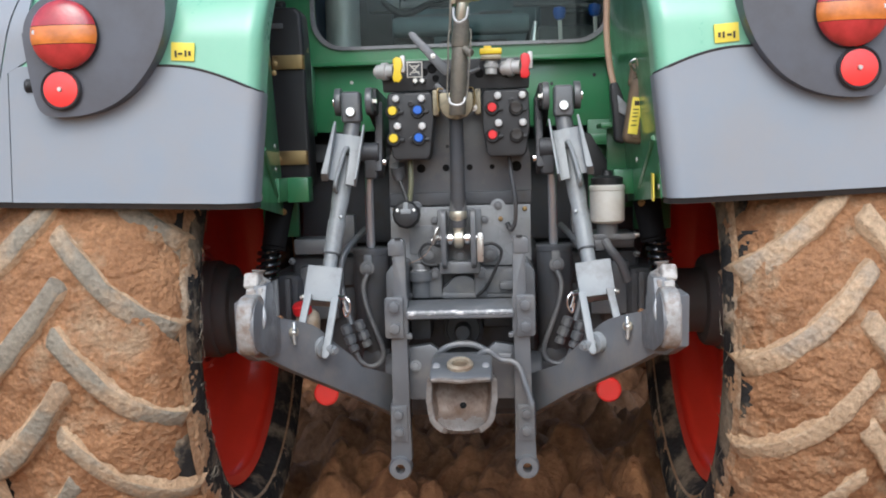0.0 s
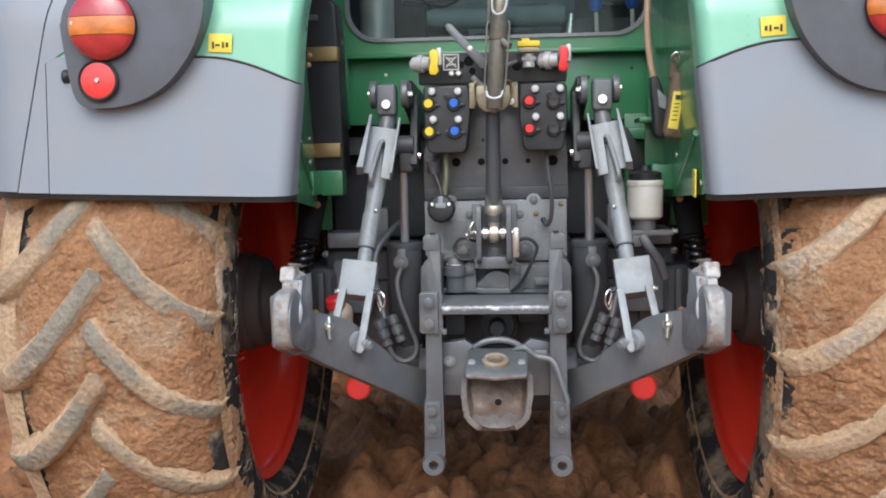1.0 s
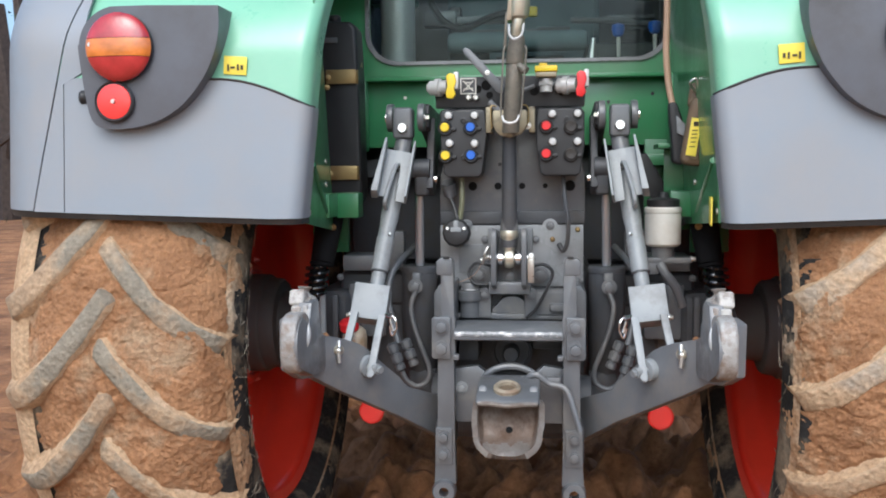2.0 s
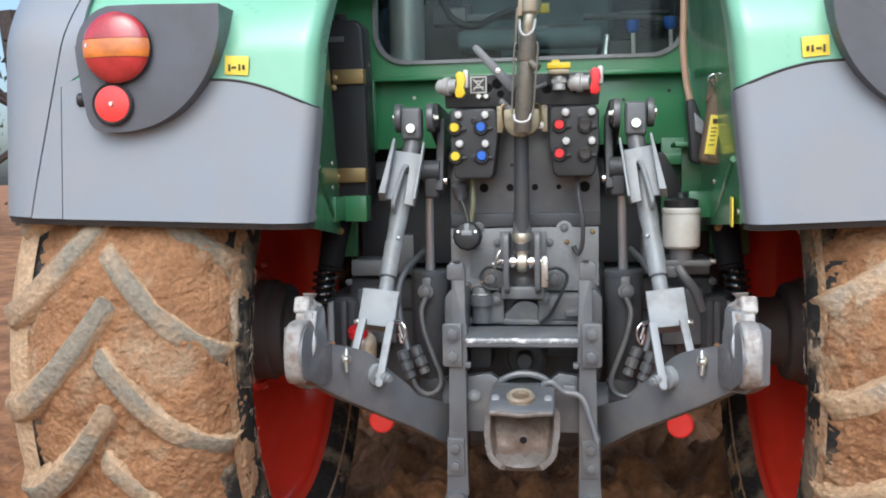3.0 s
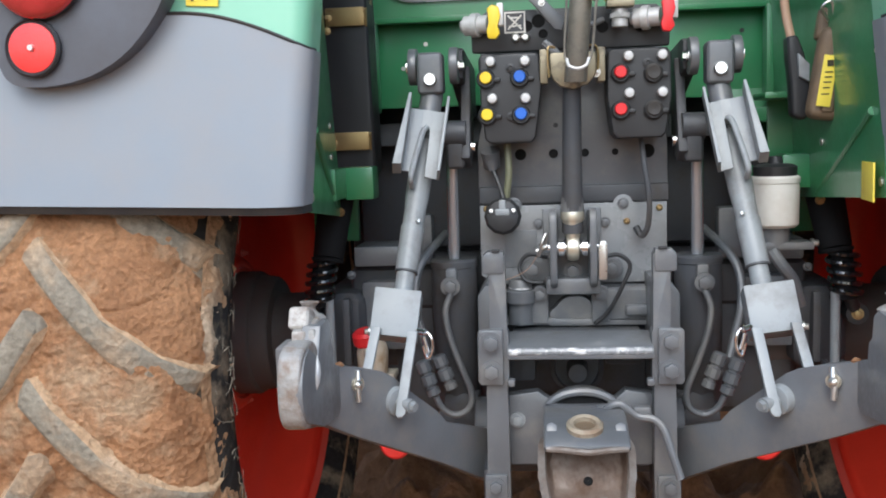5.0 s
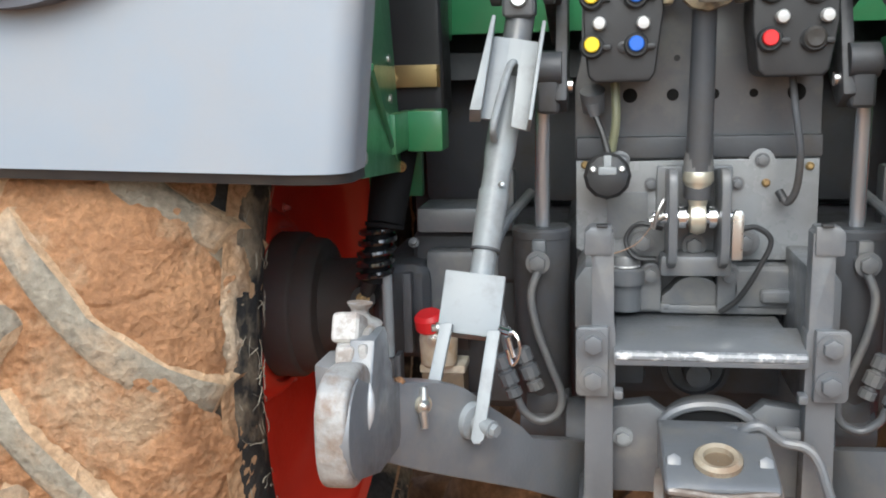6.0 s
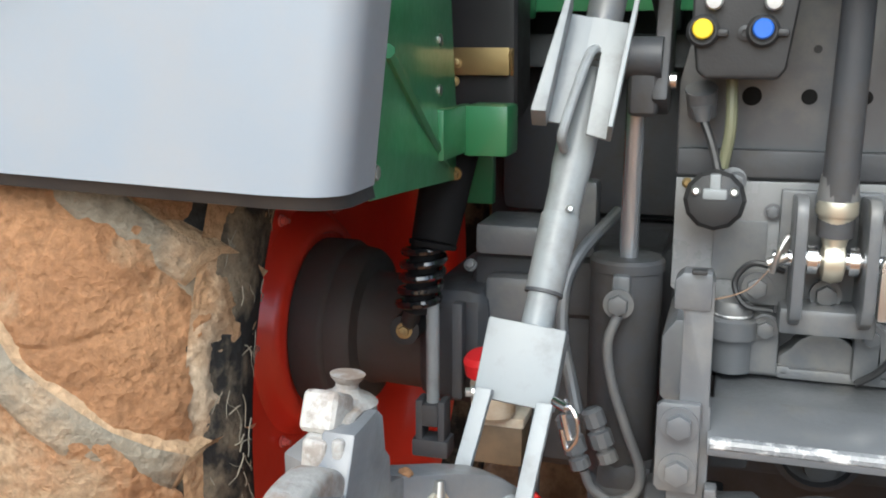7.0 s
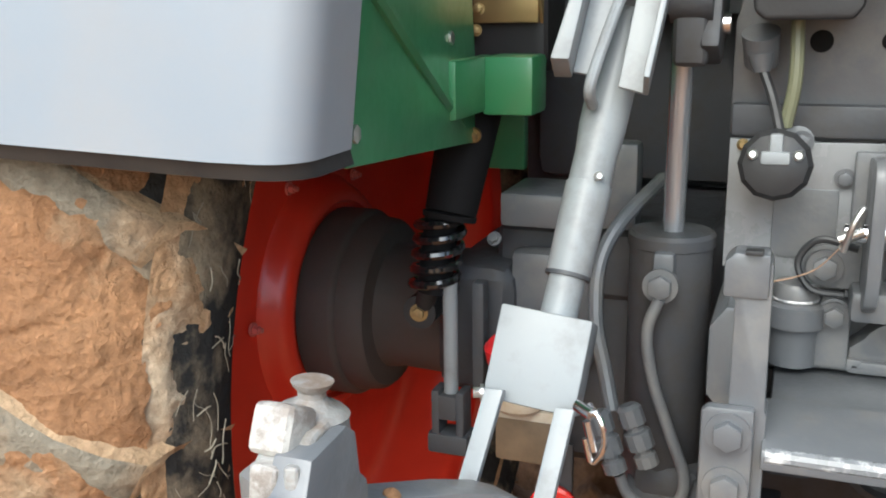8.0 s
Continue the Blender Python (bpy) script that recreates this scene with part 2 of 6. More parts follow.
def basis(origin, along, up=(0, 0, 1)):
    """A frame at origin: z along the given way, y near up."""
    z = Vector(along).normalized()
    u = Vector(up)
    if abs(z.dot(u)) > 0.98:
        u = Vector((0, 1, 0))
    x = u.cross(z).normalized()
    y = z.cross(x)
    return Matrix.Translation(origin) @ Matrix((x, y, z)).transposed().to_4x4()


def rounded(bm, r, seg=2, angle=0.6):
    if r > 0:
        edges = [e for e in bm.edges if len(e.link_faces) == 2 and e.calc_face_angle(0) > angle]
        bmesh.ops.bevel(bm, geom=edges, offset=r, segments=seg, affect='EDGES', profile=0.6, clamp_overlap=True)
    return bm


def block(center, size, r=0.004, m=None, seg=2):
    bm = bmesh.new()
    bmesh.ops.create_cube(bm, size=1)
    bmesh.ops.scale(bm, vec=size, verts=bm.verts)
    rounded(bm, r, seg)
    if m is not None:
        moved(bm, m)
    return moved(bm, Matrix.Translation(center))


def rod(p0, p1, r0, r1=None, seg=20, r=0.0):
    p0, p1 = Vector(p0), Vector(p1)
    bm = bmesh.new()
    bmesh.ops.create_cone(bm, cap_ends=True, segments=seg, radius1=r0, radius2=r0 if r1 is None else r1, depth=(p1 - p0).length)
    rounded(bm, r, 2)
    return moved(bm, basis((p0 + p1) / 2, p1 - p0))


def prism(poly, depth, m, r=0.003, seg=2):
    """A plate: the outline in the frame's x and y, thick along its z from 0 to depth."""
    bm = bmesh.new()
    vs = [bm.verts.new((x, y, 0)) for x, y in poly]
    face = bm.faces.new(vs)
    ext = bmesh.ops.extrude_face_region(bm, geom=[face])
    bmesh.ops.translate(bm, vec=(0, 0, depth), verts=[v for v in ext["geom"] if isinstance(v, bmesh.types.BMVert)])
    bmesh.ops.recalc_face_normals(bm, faces=bm.faces)
    rounded(bm, r, seg)
    return moved(bm, m)


def front(y):
    """A frame for outlines drawn as seen from behind the tractor: x across, y up, depth forwards."""
    return Matrix.Translation((0, y, 0)) @ Matrix(((1, 0, 0), (0, 0, 1), (0, 1, 0))).to_4x4()


def side(x):
    """A frame for outlines in the plane across: (y, z), depth towards +x."""
    return Matrix.Translation((x, 0, 0)) @ Matrix(((0, 0, 1), (1, 0, 0), (0, 1, 0))).to_4x4()


def turned(profile, origin, along, seg=32, close=True):
    """A turned body: (radius, height) pairs about the axis."""
    bm = bmesh.new()
    rings = []
    for r, h in profile:
        rings.append([bm.verts.new((max(r, 1e-5) * math.cos(2 * math.pi * i / seg), max(r, 1e-5) * math.sin(2 * math.pi * i / seg), h)) for i in range(seg)])
    for a, b in zip(rings, rings[1:]):
        for i in range(seg):
            bm.faces.new((a[i], a[(i + 1) % seg], b[(i + 1) % seg], b[i]))
    if close:
        bm.faces.new(rings[0][::-1])
        bm.faces.new(rings[-1])
    bmesh.ops.recalc_face_normals(bm, faces=bm.faces)
    return moved(bm, basis(origin, along))


def smooth_path(pts, n=8):
    pts = [Vector(p) for p in pts]
    ext = [pts[0] * 2 - pts[1], *pts, pts[-1] * 2 - pts[-2]]
    out = []
    for i in range(len(pts) - 1):
        p0, p1, p2, p3 = ext[i:i + 4]
        for k in range(n):
            t = k / n
            out.append(0.5 * (2 * p1 + (p2 - p0) * t + (2 * p0 - 5 * p1 + 4 * p2 - p3) * t * t + (3 * p1 - p0 - 3 * p2 + p3) * t ** 3))
    out.append(pts[-1])
    return out


def tube(pts, r, seg=10, n=8):
    path = smooth_path(pts, n) if n > 1 else [Vector(p) for p in pts]
    bm = bmesh.new()
    rings, up = [], Vector((0.3, 0.2, 0.93))
    for i, p in enumerate(path):
        d = (path[min(i + 1, len(path) - 1)] - path[max(i - 1, 0)]).normalized()
        x = up.cross(d)
        if x.length < 1e-3:
            x = Vector((1, 0, 0)).cross(d)
        x.normalize()
        y = d.cross(x)
        up = y
        rings.append([bm.verts.new(p + r * (math.cos(2 * math.pi * k / seg) * x + math.sin(2 * math.pi * k / seg) * y)) for k in range(seg)])
    for a, b in zip(rings, rings[1:]):
        for k in range(seg):
            bm.faces.new((a[k], a[(k + 1) % seg], b[(k + 1) % seg], b[k]))
    bm.faces.new(rings[0][::-1])
    bm.faces.new(rings[-1])
    bmesh.ops.recalc_face_normals(bm, faces=bm.faces)
    return bm


def sheet(fn, nu, nv, thick):
    """A curved panel: fn(u, v) gives its outer face; thick reaches inwards."""
    bm = bmesh.new()
    g = [[bm.verts.new(fn(i / nu, j / nv)) for j in range(nv + 1)] for i in range(nu + 1)]
    for i in range(nu):
        for j in range(nv):
            bm.faces.new((g[i][j], g[i + 1][j], g[i + 1][j + 1], g[i][j + 1]))
    bmesh.ops.recalc_face_normals(bm, faces=bm.faces)
    bm.normal_update()
    if sum(f.normal.y * f.calc_area() for f in bm.faces) > 0:
        bmesh.ops.reverse_faces(bm, faces=bm.faces)
    bmesh.ops.solidify(bm, geom=bm.faces[:], thickness=thick)
    bmesh.ops.recalc_face_normals(bm, faces=bm.faces)
    return bm


def hexbolt(p, along, r=0.011, h=0.009, washer=True):
    p, d = Vector(p), Vector(along).normalized()
    bm = rod(p, p + d * h, r, seg=6, r=r * 0.12)
    if washer:
        bm = merged(bm, rod(p - d * 0.001, p + d * h * 0.25, r * 1.45, seg=18))
    return bm


def arc(cx, cy, r, a0, a1, n=8):
    return [(cx + r * math.cos(radians(a0 + (a1 - a0) * i / n)), cy + r * math.sin(radians(a0 + (a1 - a0) * i / n))) for i in range(n + 1)]


def part(name, bm, mat, parent, label="", s=-1, soft=35):
    """Links a bmesh as one mesh under a thing or a part. Outlines are given for the tractor's left; s=1 mirrors them."""
    if s > 0:
        moved(bm, Matrix.Diagonal((-1, 1, 1, 1)))
    bmesh.ops.scale(bm, vec=(K, K, K), verts=bm.verts)
    me = bpy.data.meshes.new(name)
    bm.normal_update()
    for f in bm.faces:
        f.smooth = True
    for e in bm.edges:
        e.smooth = not (len(e.link_faces) == 2 and e.calc_face_angle(0) > radians(soft))
    bm.to_mesh(me)
    bm.free()
    me.materials.append(mat)
    ob = new(name, me)
    if parent is not None:
        ob.parent = parent
    if label:
        tagged(ob, label)
    return ob


# ---- ground and distance ----
def make_ground():
    def steps(lo, hi, fine_lo, fine_hi, d):
        out, x = [], fine_lo
        while x <= fine_hi:
            out.append(x)
            x += d
        g = d
        while out[-1] < hi:
            g *= 1.16
            out.append(out[-1] + g)
        g = d
        while out[0] > lo:
            g *= 1.16
            out.insert(0, out[0] - g)
        return out
    xs, ys = steps(-900, 900, -1.4, 1.4, 0.018), steps(-900, 900, -0.4, 3.8, 0.020)
    verts = []
    for y in ys:
        for x in xs:
            near = max(0.0, 1 - max(0, abs(x) - 1.5) / 1.6) * max(0.0, 1 - max(0, abs(y - 1.7) - 2.2) / 1.6)
            fade = 1 / (1 + (max(0, abs(x) - 3) + max(0, abs(y - 1.5) - 4)) / 3)
            h = 0.04 * fade * noise.fractal((x * 2.2, y * 1.6, 3.1), 0.9, 2.1, 6)
            rut = math.exp(-((abs(x) - 0.80) / 0.34) ** 4)
            warp = 0.06 * noise.noise((x * 3, y * 3, 5.0))
            bar = math.sin((y + 0.9 * abs(abs(x) - 0.80) + warp) * 2 * math.pi / 0.23)
            sway = 0.35 * noise.noise((x * 1.7, y * 1.7, 7.7))
            billow = abs(noise.noise((x * 2.6 + 3, (y + sway) * 5.0, 1.5))) ** 0.8 + 0.75 * abs(noise.noise((x * 6.0, (y + sway) * 11.0, 4.5))) ** 0.8 + 0.3 * abs(noise.noise((x * 13, y * 18, 9.5)))
            h += near * (0.03 * rut * bar + 0.23 * billow - 0.075) + (1 - near) * 0.03
            verts.append((x, y, 0.20 + h * (0.25 + 0.75 * near) - 0.03 * rut))
    nx = len(xs)
    faces = [(j * nx + i, j * nx + i + 1, (j + 1) * nx + i + 1, (j + 1) * nx + i) for j in range(len(ys) - 1) for i in range(nx - 1)]
    me = bpy.data.meshes.new("ground")
    me.from_pydata([(K * x, K * y, K * z) for x, y, z in verts], [], faces)
    me.polygons.foreach_set("use_smooth", [True] * len(faces))
    me.materials.append(GROUND)
    return tagged(new("ground", me), "cloddy red-brown clay soil under the tractor", "ground", kind="structure")


make_ground()


def far_woods():
    """Bare trunks and sparse dull crowns in the distance beyond the tractor."""
    rnd = random.Random(5)
    trunks, leaves = bmesh.new(), []
    for k in range(110):
        a = radians(-75 + 150 * k / 109 + rnd.uniform(-1, 1))
        d = rnd.uniform(16, 30)
        x, y = d * math.sin(a), d * math.cos(a)
        h = rnd.uniform(5, 9)
        r = rnd.uniform(0.12, 0.3)
        trunks = merged(trunks, tube([(x, y, -0.3), (x + rnd.uniform(-.2, .2), y, h * .5), (x + rnd.uniform(-.5, .5), y, h)], r, 7, 3))
        for _ in range(4):
            z = rnd.uniform(1.5, h)
            trunks = merged(trunks, tube([(x, y, z), (x + rnd.uniform(-1.2, 1.2), y + rnd.uniform(-.8, .8), z + rnd.uniform(.5, 1.6))], r * 0.3, 5, 2))
        for _ in range(60):
            leaves.append((x + rnd.gauss(0, 1.1), y + rnd.gauss(0, 1.0), max(0.1, rnd.gauss(h * 0.55, h * 0.28)), rnd.uniform(0.03, 0.10)))
    verts, faces = [], []
    for x, y, z, r in leaves:
        b = len(verts)
        for _ in range(4):
            verts.append((x + rnd.uniform(-r, r), y + rnd.uniform(-r, r), z + rnd.uniform(-r, r)))
        faces += [(b, b + 1, b + 2), (b, b + 2, b + 3)]
    me = bpy.data.meshes.new("foliage")
    me.from_pydata([(K * x, K * y, K * z) for x, y, z in verts], [], faces)
    me.materials.append(LEAF)
    top = tagged(part("far_woods", trunks, BARK, None), "dark bare trunks and dull foliage of distant woodland", "trees", kind="stuff")
    ob = new("foliage", me)
    ob.parent = top


far_woods()

# ---- the tractor ----
tractor = tagged(new("tractor"), "green farm tractor with grey hitch and clay-caked tyres on soil", "tractor")
AXLE_Y, AXLE_Z = -0.318, 0.914


def wheel_point(x, r, a, yc, zc):
    """Angle 0 faces backwards, positive angles lie above."""
    return Vector((x, yc - r * math.cos(a), zc + r * math.sin(a)))


def rubber_body(yc, zc, profile, seg):
    bm = bmesh.new()
    rings = [[bm.verts.new(wheel_point(x, r, 2 * math.pi * k / seg, yc, zc)) for x, r in profile] for k in range(seg)]
    for k in range(seg):
        a, b = rings[k], rings[(k + 1) % seg]
        for i in range(len(profile) - 1):
            bm.faces.new((a[i], a[i + 1], b[i + 1], b[i]))
    bmesh.ops.recalc_face_normals(bm, faces=bm.faces)
    return bm


def mud_band(yc, zc, xc, half, radius, crown, seg, cols, rough, seed, lean=0.0, phase=None):
    """Clay packed between the lugs, rounded at the shoulders, with a ragged edge towards the sidewalls."""
    bm = bmesh.new()
    rings = []
    for k in range(seg):
        a = 2 * math.pi * k / seg
        ring = []
        for i in range(cols + 1):
            w = 2 * i / cols - 1
            base = radius - crown * abs(w) ** 2.6 - lean * max(0.0, -w)
            px = wheel_point(xc + half * w, base, a, yc, zc)
            edge = max(0.0, (abs(w) - 0.80) / 0.20)
            ragged = noise.fractal(px * 15 + Vector((seed, 3, 1)), 0.8, 2.2, 4)
            x = px.x + 0.020 * ragged * edge * (1 if w > 0 else -1)
            if phase is not None and w > 0:
                x -= 0.010 * edge * (0.5 + 0.5 * math.cos(21 * (a - radians(phase)) - 0.6))
            r = base + rough * 1.25 * noise.noise(px * 6 + Vector((seed, 0, 0))) + rough * 0.50 * noise.fractal(px * 20, 0.75, 2.2, 4) + rough * 0.16 * noise.noise(px * 75) - 0.012 * edge ** 2 * (1 + 0.9 * ragged)
            cleft = abs(noise.noise(px * 8 + Vector((seed, 9, 4))))
            r -= rough * 0.8 * max(0, 1 - cleft / 0.05) * max(0.0, noise.noise(px * 3 + Vector((1, seed, 2))) * 2)
            crumbly = min(1.0, max(0.12, 0.55 + 1.6 * noise.noise(px * 4 + Vector((seed, 5, 8)))))
            near = noise.voronoi(px * 48)[0][0]
            fine = noise.voronoi(px * 105)[0][0]
            r += rough * crumbly * (0.62 * (0.45 - near) + 0.34 * (0.45 - fine))
            ring.append(bm.verts.new(wheel_point(x, r, a, yc, zc)))
        rings.append(ring)
    for k in range(seg):
        a, b = rings[k], rings[(k + 1) % seg]
        for i in range(cols):
            bm.faces.new((a[i], a[i + 1], b[i + 1], b[i]))
    bmesh.ops.recalc_face_normals(bm, faces=bm.faces)
    return bm


def lug_mesh(xc, toward, half, r_top, crown, depth, drop, w_top, w_base, mat, seed, flanks=None, reach=1.04):
    """One tread bar about a wheel centred on the origin, from the shoulder (toward: its side) up to just past the crown."""
    bm = bmesh.new()
    n = 10
    rows = []
    for i in range(-1, n + 1):
        u = min(max(i / (n - 1), 0), 1)
        w = 0.97 - reach * u
        a = drop * (0.48 * u + 0.52 * u * u - 1) / r_top
        top = r_top - crown * abs(w) ** 2.6
        x, width, low = w * half, 1.0 + 0.2 * (1 - u), depth
        if i < 0:
            x, top, width, low = half * 0.985, top - 0.050, 0.85, depth + 0.03
        if i == n:
            x, a, top, width = x - 0.012, a + 0.012, top - 0.02, 0.7
        row = []
        for off, dr in ((-w_base / 2, low), (-w_top / 2, 0.003), (-w_top / 3, 0.0), (w_top / 3, 0.0), (w_top / 2, 0.003), (w_base / 2, low)):
            p = wheel_point(xc + toward * (x + off * width * 0.42), top - dr, a + off * width * 0.85 / r_top, 0, 0)
            p += Vector((0.006 * noise.noise(p * 34 + Vector((seed, 0, 0))), 0.007 * noise.noise(p * 32 + Vector((0, seed, 5))), 0.007 * noise.noise(p * 28 + Vector((4, 0, seed)))))
            row.append(bm.verts.new(p))
        rows.append(row)
    for a, b in zip(rows, rows[1:]):
        for i in range(5):
            bm.faces.new((a[i], a[i + 1], b[i + 1], b[i]))
    bm.faces.new(rows[0])
    bm.faces.new(rows[-1][::-1])
    bmesh.ops.recalc_face_normals(bm, faces=bm.faces)
    bmesh.ops.scale(bm, vec=(K, K, K), verts=bm.verts)
    me = bpy.data.meshes.new("lug")
    for f in bm.faces:
        f.smooth = True
    bm.normal_update()
    for e in bm.edges:
        e.smooth = not (len(e.link_faces) == 2 and e.calc_face_angle(0) > radians(60))
    bm.to_mesh(me)
    bm.free()
    me.materials.append(mat)
    if flanks is not None:
        me.materials.append(flanks)
        for k, p in enumerate(me.polygons):
            p.material_index = 1 if k >= 5 * (n + 1) or k % 5 in (0, 4) or k < 5 else 0
    return me


def mud_smear(yc, zc, phase, seed, narrow):
    """Thin dried mud over the inner shoulder, running out in ragged tongues below each tread bar."""
    bm = bmesh.new()
    path = [(-0.573, 0.626), (-0.567, 0.617), (-0.560, 0.603), (-0.5535, 0.566), (-0.559, 0.522), (-0.568, 0.503)]
    seg, rows = 1000, 34
    grid = []
    for k in range(seg):
        a = 2 * math.pi * k / seg
        ring = []
        for j in range(rows + 1):
            v = j / rows
            q = v * (len(path) - 1)
            i = min(int(q), len(path) - 2)
            x, r = (path[i][c] + (path[i + 1][c] - path[i][c]) * (q - i) for c in (0, 1))
            bar = math.cos(21 * (a - radians(phase)) + 2.4)
            streak = noise.fractal(Vector((9 * math.cos(a) + seed, 9 * math.sin(a), 2.2 * v)), 0.55, 2.2, 7)
            field = 0.95 * streak + 0.20 * bar - 1.15 * v + 0.02
            p = wheel_point(x, r, a, yc, zc)
            lift = 0.004 * max(-0.7, min(0.5, field)) + 0.0007 * noise.noise(p * 110)
            t = max(0.0, 1 - v * 2.2)
            ring.append(bm.verts.new(wheel_point(x + lift * (1 - 0.6 * t), r + lift * t, a, yc, zc)))
        grid.append(ring)
    for k in range(seg):
        a, b = grid[k], grid[(k + 1) % seg]
        for j in range(rows):
            bm.faces.new((a[j], a[j + 1], b[j + 1], b[j]))
    bmesh.ops.recalc_face_normals(bm, faces=bm.faces)
    return bm


def rear_wheel(s, phase_in, phase_out, narrow):
    xc, yc, zc, half = -0.800 - narrow, AXLE_Y, AXLE_Z, 0.237 - narrow
    prof = [(-0.930, 0.43), (-0.935, 0.447), (-0.97, 0.47), (-1.02, 0.51), (-1.042, 0.55), (-1.038, 0.59), (-1.015, 0.615), (-0.94, 0.635), (-0.79, 0.655),
            (-0.64, 0.635), (-0.59, 0.612), (-0.562, 0.585), (-0.553, 0.545), (-0.562, 0.50), (-0.586, 0.474), (-0.606, 0.463), (-0.626, 0.462)]
    prof = [(x, r * 1.033) for x, r in prof]
    tyre = part("rear_tyre", rubber_body(yc, zc, prof, 120), SIDEWALL, tractor, "black rubber tyre caked with orange clay", s)
    part("packed_mud", mud_band(yc, zc, xc, half, 0.701, 0.078, 1000, 104, 0.014, 3.0 + s, 0.018, phase_in), CLAY, tyre, "orange clay packed between the lugs", s)
    part("mud_smear", mud_smear(yc, zc, phase_in, 3.0 + s, narrow), SMEAR, tyre, "pale dried mud smeared over the tyre shoulder", s)
    outer = [(-0.985, 0.650), (-1.02, 0.640), (-1.046, 0.615), (-1.051, 0.57), (-1.040, 0.54), (-1.02, 0.52)]
    part("outer_mud", rubber_body(yc, zc, outer, 160), DRY_MUD, tyre, "pale dried mud on the outer tyre wall", s)
    k = -1 if s > 0 else 1
    m_in = lug_mesh(k * xc, k, half, 0.713, 0.086, 0.035, 0.215, 0.041, 0.064, LUG if s < 0 else PALE_LUG, 1.0 + s, DRY_MUD, 0.99)
    m_out = lug_mesh(k * xc, -k, half, 0.717, 0.070, 0.048, 0.235, 0.046, 0.080, LUG if s < 0 else PALE_LUG, 5.0 + s, DRY_MUD, 0.98)
    for me, phase in ((m_in, phase_in), (m_out, phase_out)):
        for i in range(21):
            ob = new("lug", me)
            ob.parent = tyre
            ob.matrix_basis = pose(0, K * yc, K * zc, -(phase + 360 / 21 * i), 0, 0)
    rim = turned([(0.446, -0.622), (0.468, -0.612), (0.474, -0.617), (0.470, -0.627), (0.452, -0.636), (0.440, -0.650), (0.434, -0.690), (0.420, -0.712), (0.395, -0.735), (0.34, -0.744), (0.28, -0.746), (0.215, -0.744), (0.180, -0.742),
                  (0.173, -0.736), (0.168, -0.722), (0.160, -0.712), (0.150, -0.707), (0.142, -0.708), (0.138, -0.716), (0.02, -0.716), (0.02, -0.728), (0.20, -0.755), (0.40, -0.762), (0.44, -0.74), (0.455, -0.65)],
                 (0, yc, zc), (1, 0, 0), 72, close=False)
    part("rim", rim, RED, tyre, "red painted dished wheel centre", s)
    hub = turned([(0.132, -0.712), (0.132, -0.668), (0.128, -0.662), (0.124, -0.660), (0.120, -0.632), (0.114, -0.625), (0.088, -0.622), (0.084, -0.60), (0.088, -0.50), (0.10, -0.36), (0.0, -0.30)], (0, yc, zc), (1, 0, 0), 48, close=False)
    part("hub", hub, HUB, tyre, "dark grey hub flange and axle tube", s)
    for i in range(6):
        p = wheel_point(-0.7385, 0.194, radians(60 * i + 4), yc, zc)
        part("wheel_nut", merged(hexbolt(p, (1, 0, 0), 0.0062, 0.009), rod(p, p + Vector((0.014, 0, 0)), 0.0036, seg=10)), NUT_RED, tyre, "", s)


rear_wheel(-1, 4.5, -4.5, 0.001)
rear_wheel(1, 13.1, 4.5, 0.0)


def front_wheel(s):
    xc, yc, zc = -0.79, 2.10, 0.76
    prof = [(-0.90, 0.33), (-0.96, 0.40), (-0.985, 0.49), (-0.965, 0.55), (-0.79, 0.575), (-0.615, 0.55), (-0.595, 0.49), (-0.62, 0.40), (-0.68, 0.33)]
    tyre = part("front_tyre", rubber_body(yc, zc, prof, 72), FRONT_MUD, tractor, "front tyre thick with brown mud", s)
    part("packed_mud", mud_band(yc, zc, xc, 0.20, 0.592, 0.04, 240, 30, 0.035, 8.0 + s), FRONT_MUD, tyre, "lumpy brown mud on the tread", s)
    k = -1 if s > 0 else 1
    for j, side_way in enumerate((k, -k)):
        me = lug_mesh(k * xc, side_way, 0.20, 0.618, 0.04, 0.05, 0.15, 0.045, 0.085, FRONT_MUD, 2.0 + s + j)
        for i in range(18):
            ob = new("lug", me)
            ob.parent = tyre
            ob.matrix_basis = pose(0, K * yc, K * zc, -(10 * j + 20 * i), 0, 0)
    part("wheel_disc", turned([(0.34, -0.69), (0.28, -0.74), (0.05, -0.76), (0.05, -0.78), (0.34, -0.80)], (0, yc, zc), (1, 0, 0), 40), RED, tyre, "", s)


front_wheel(-1)
front_wheel(1)

# ---- body shell, cab wall and fenders ----


def fender_y(x, z):
    """The rear face of a fender: upright below, sweeping forwards above; both ends rounded."""
    y = -0.985 + 0.02 * max(0, (z - 1.22) / 0.3)
    if z > 1.56:
        y += 1.55 * (z - 1.56) ** 1.55
    if x < -0.93:
        y += 0.30 * (1 - math.sqrt(max(0, 1 - ((-0.93 - x) / 0.175) ** 2)))
    return y


def grey_top(x):
    t = min(1, max(0, (-0.379 - x) / 0.19))
    return 1.447 + 0.056 * math.sin(t * math.pi / 2) + 0.006 * max(0, (-0.57 - x) / 0.2)


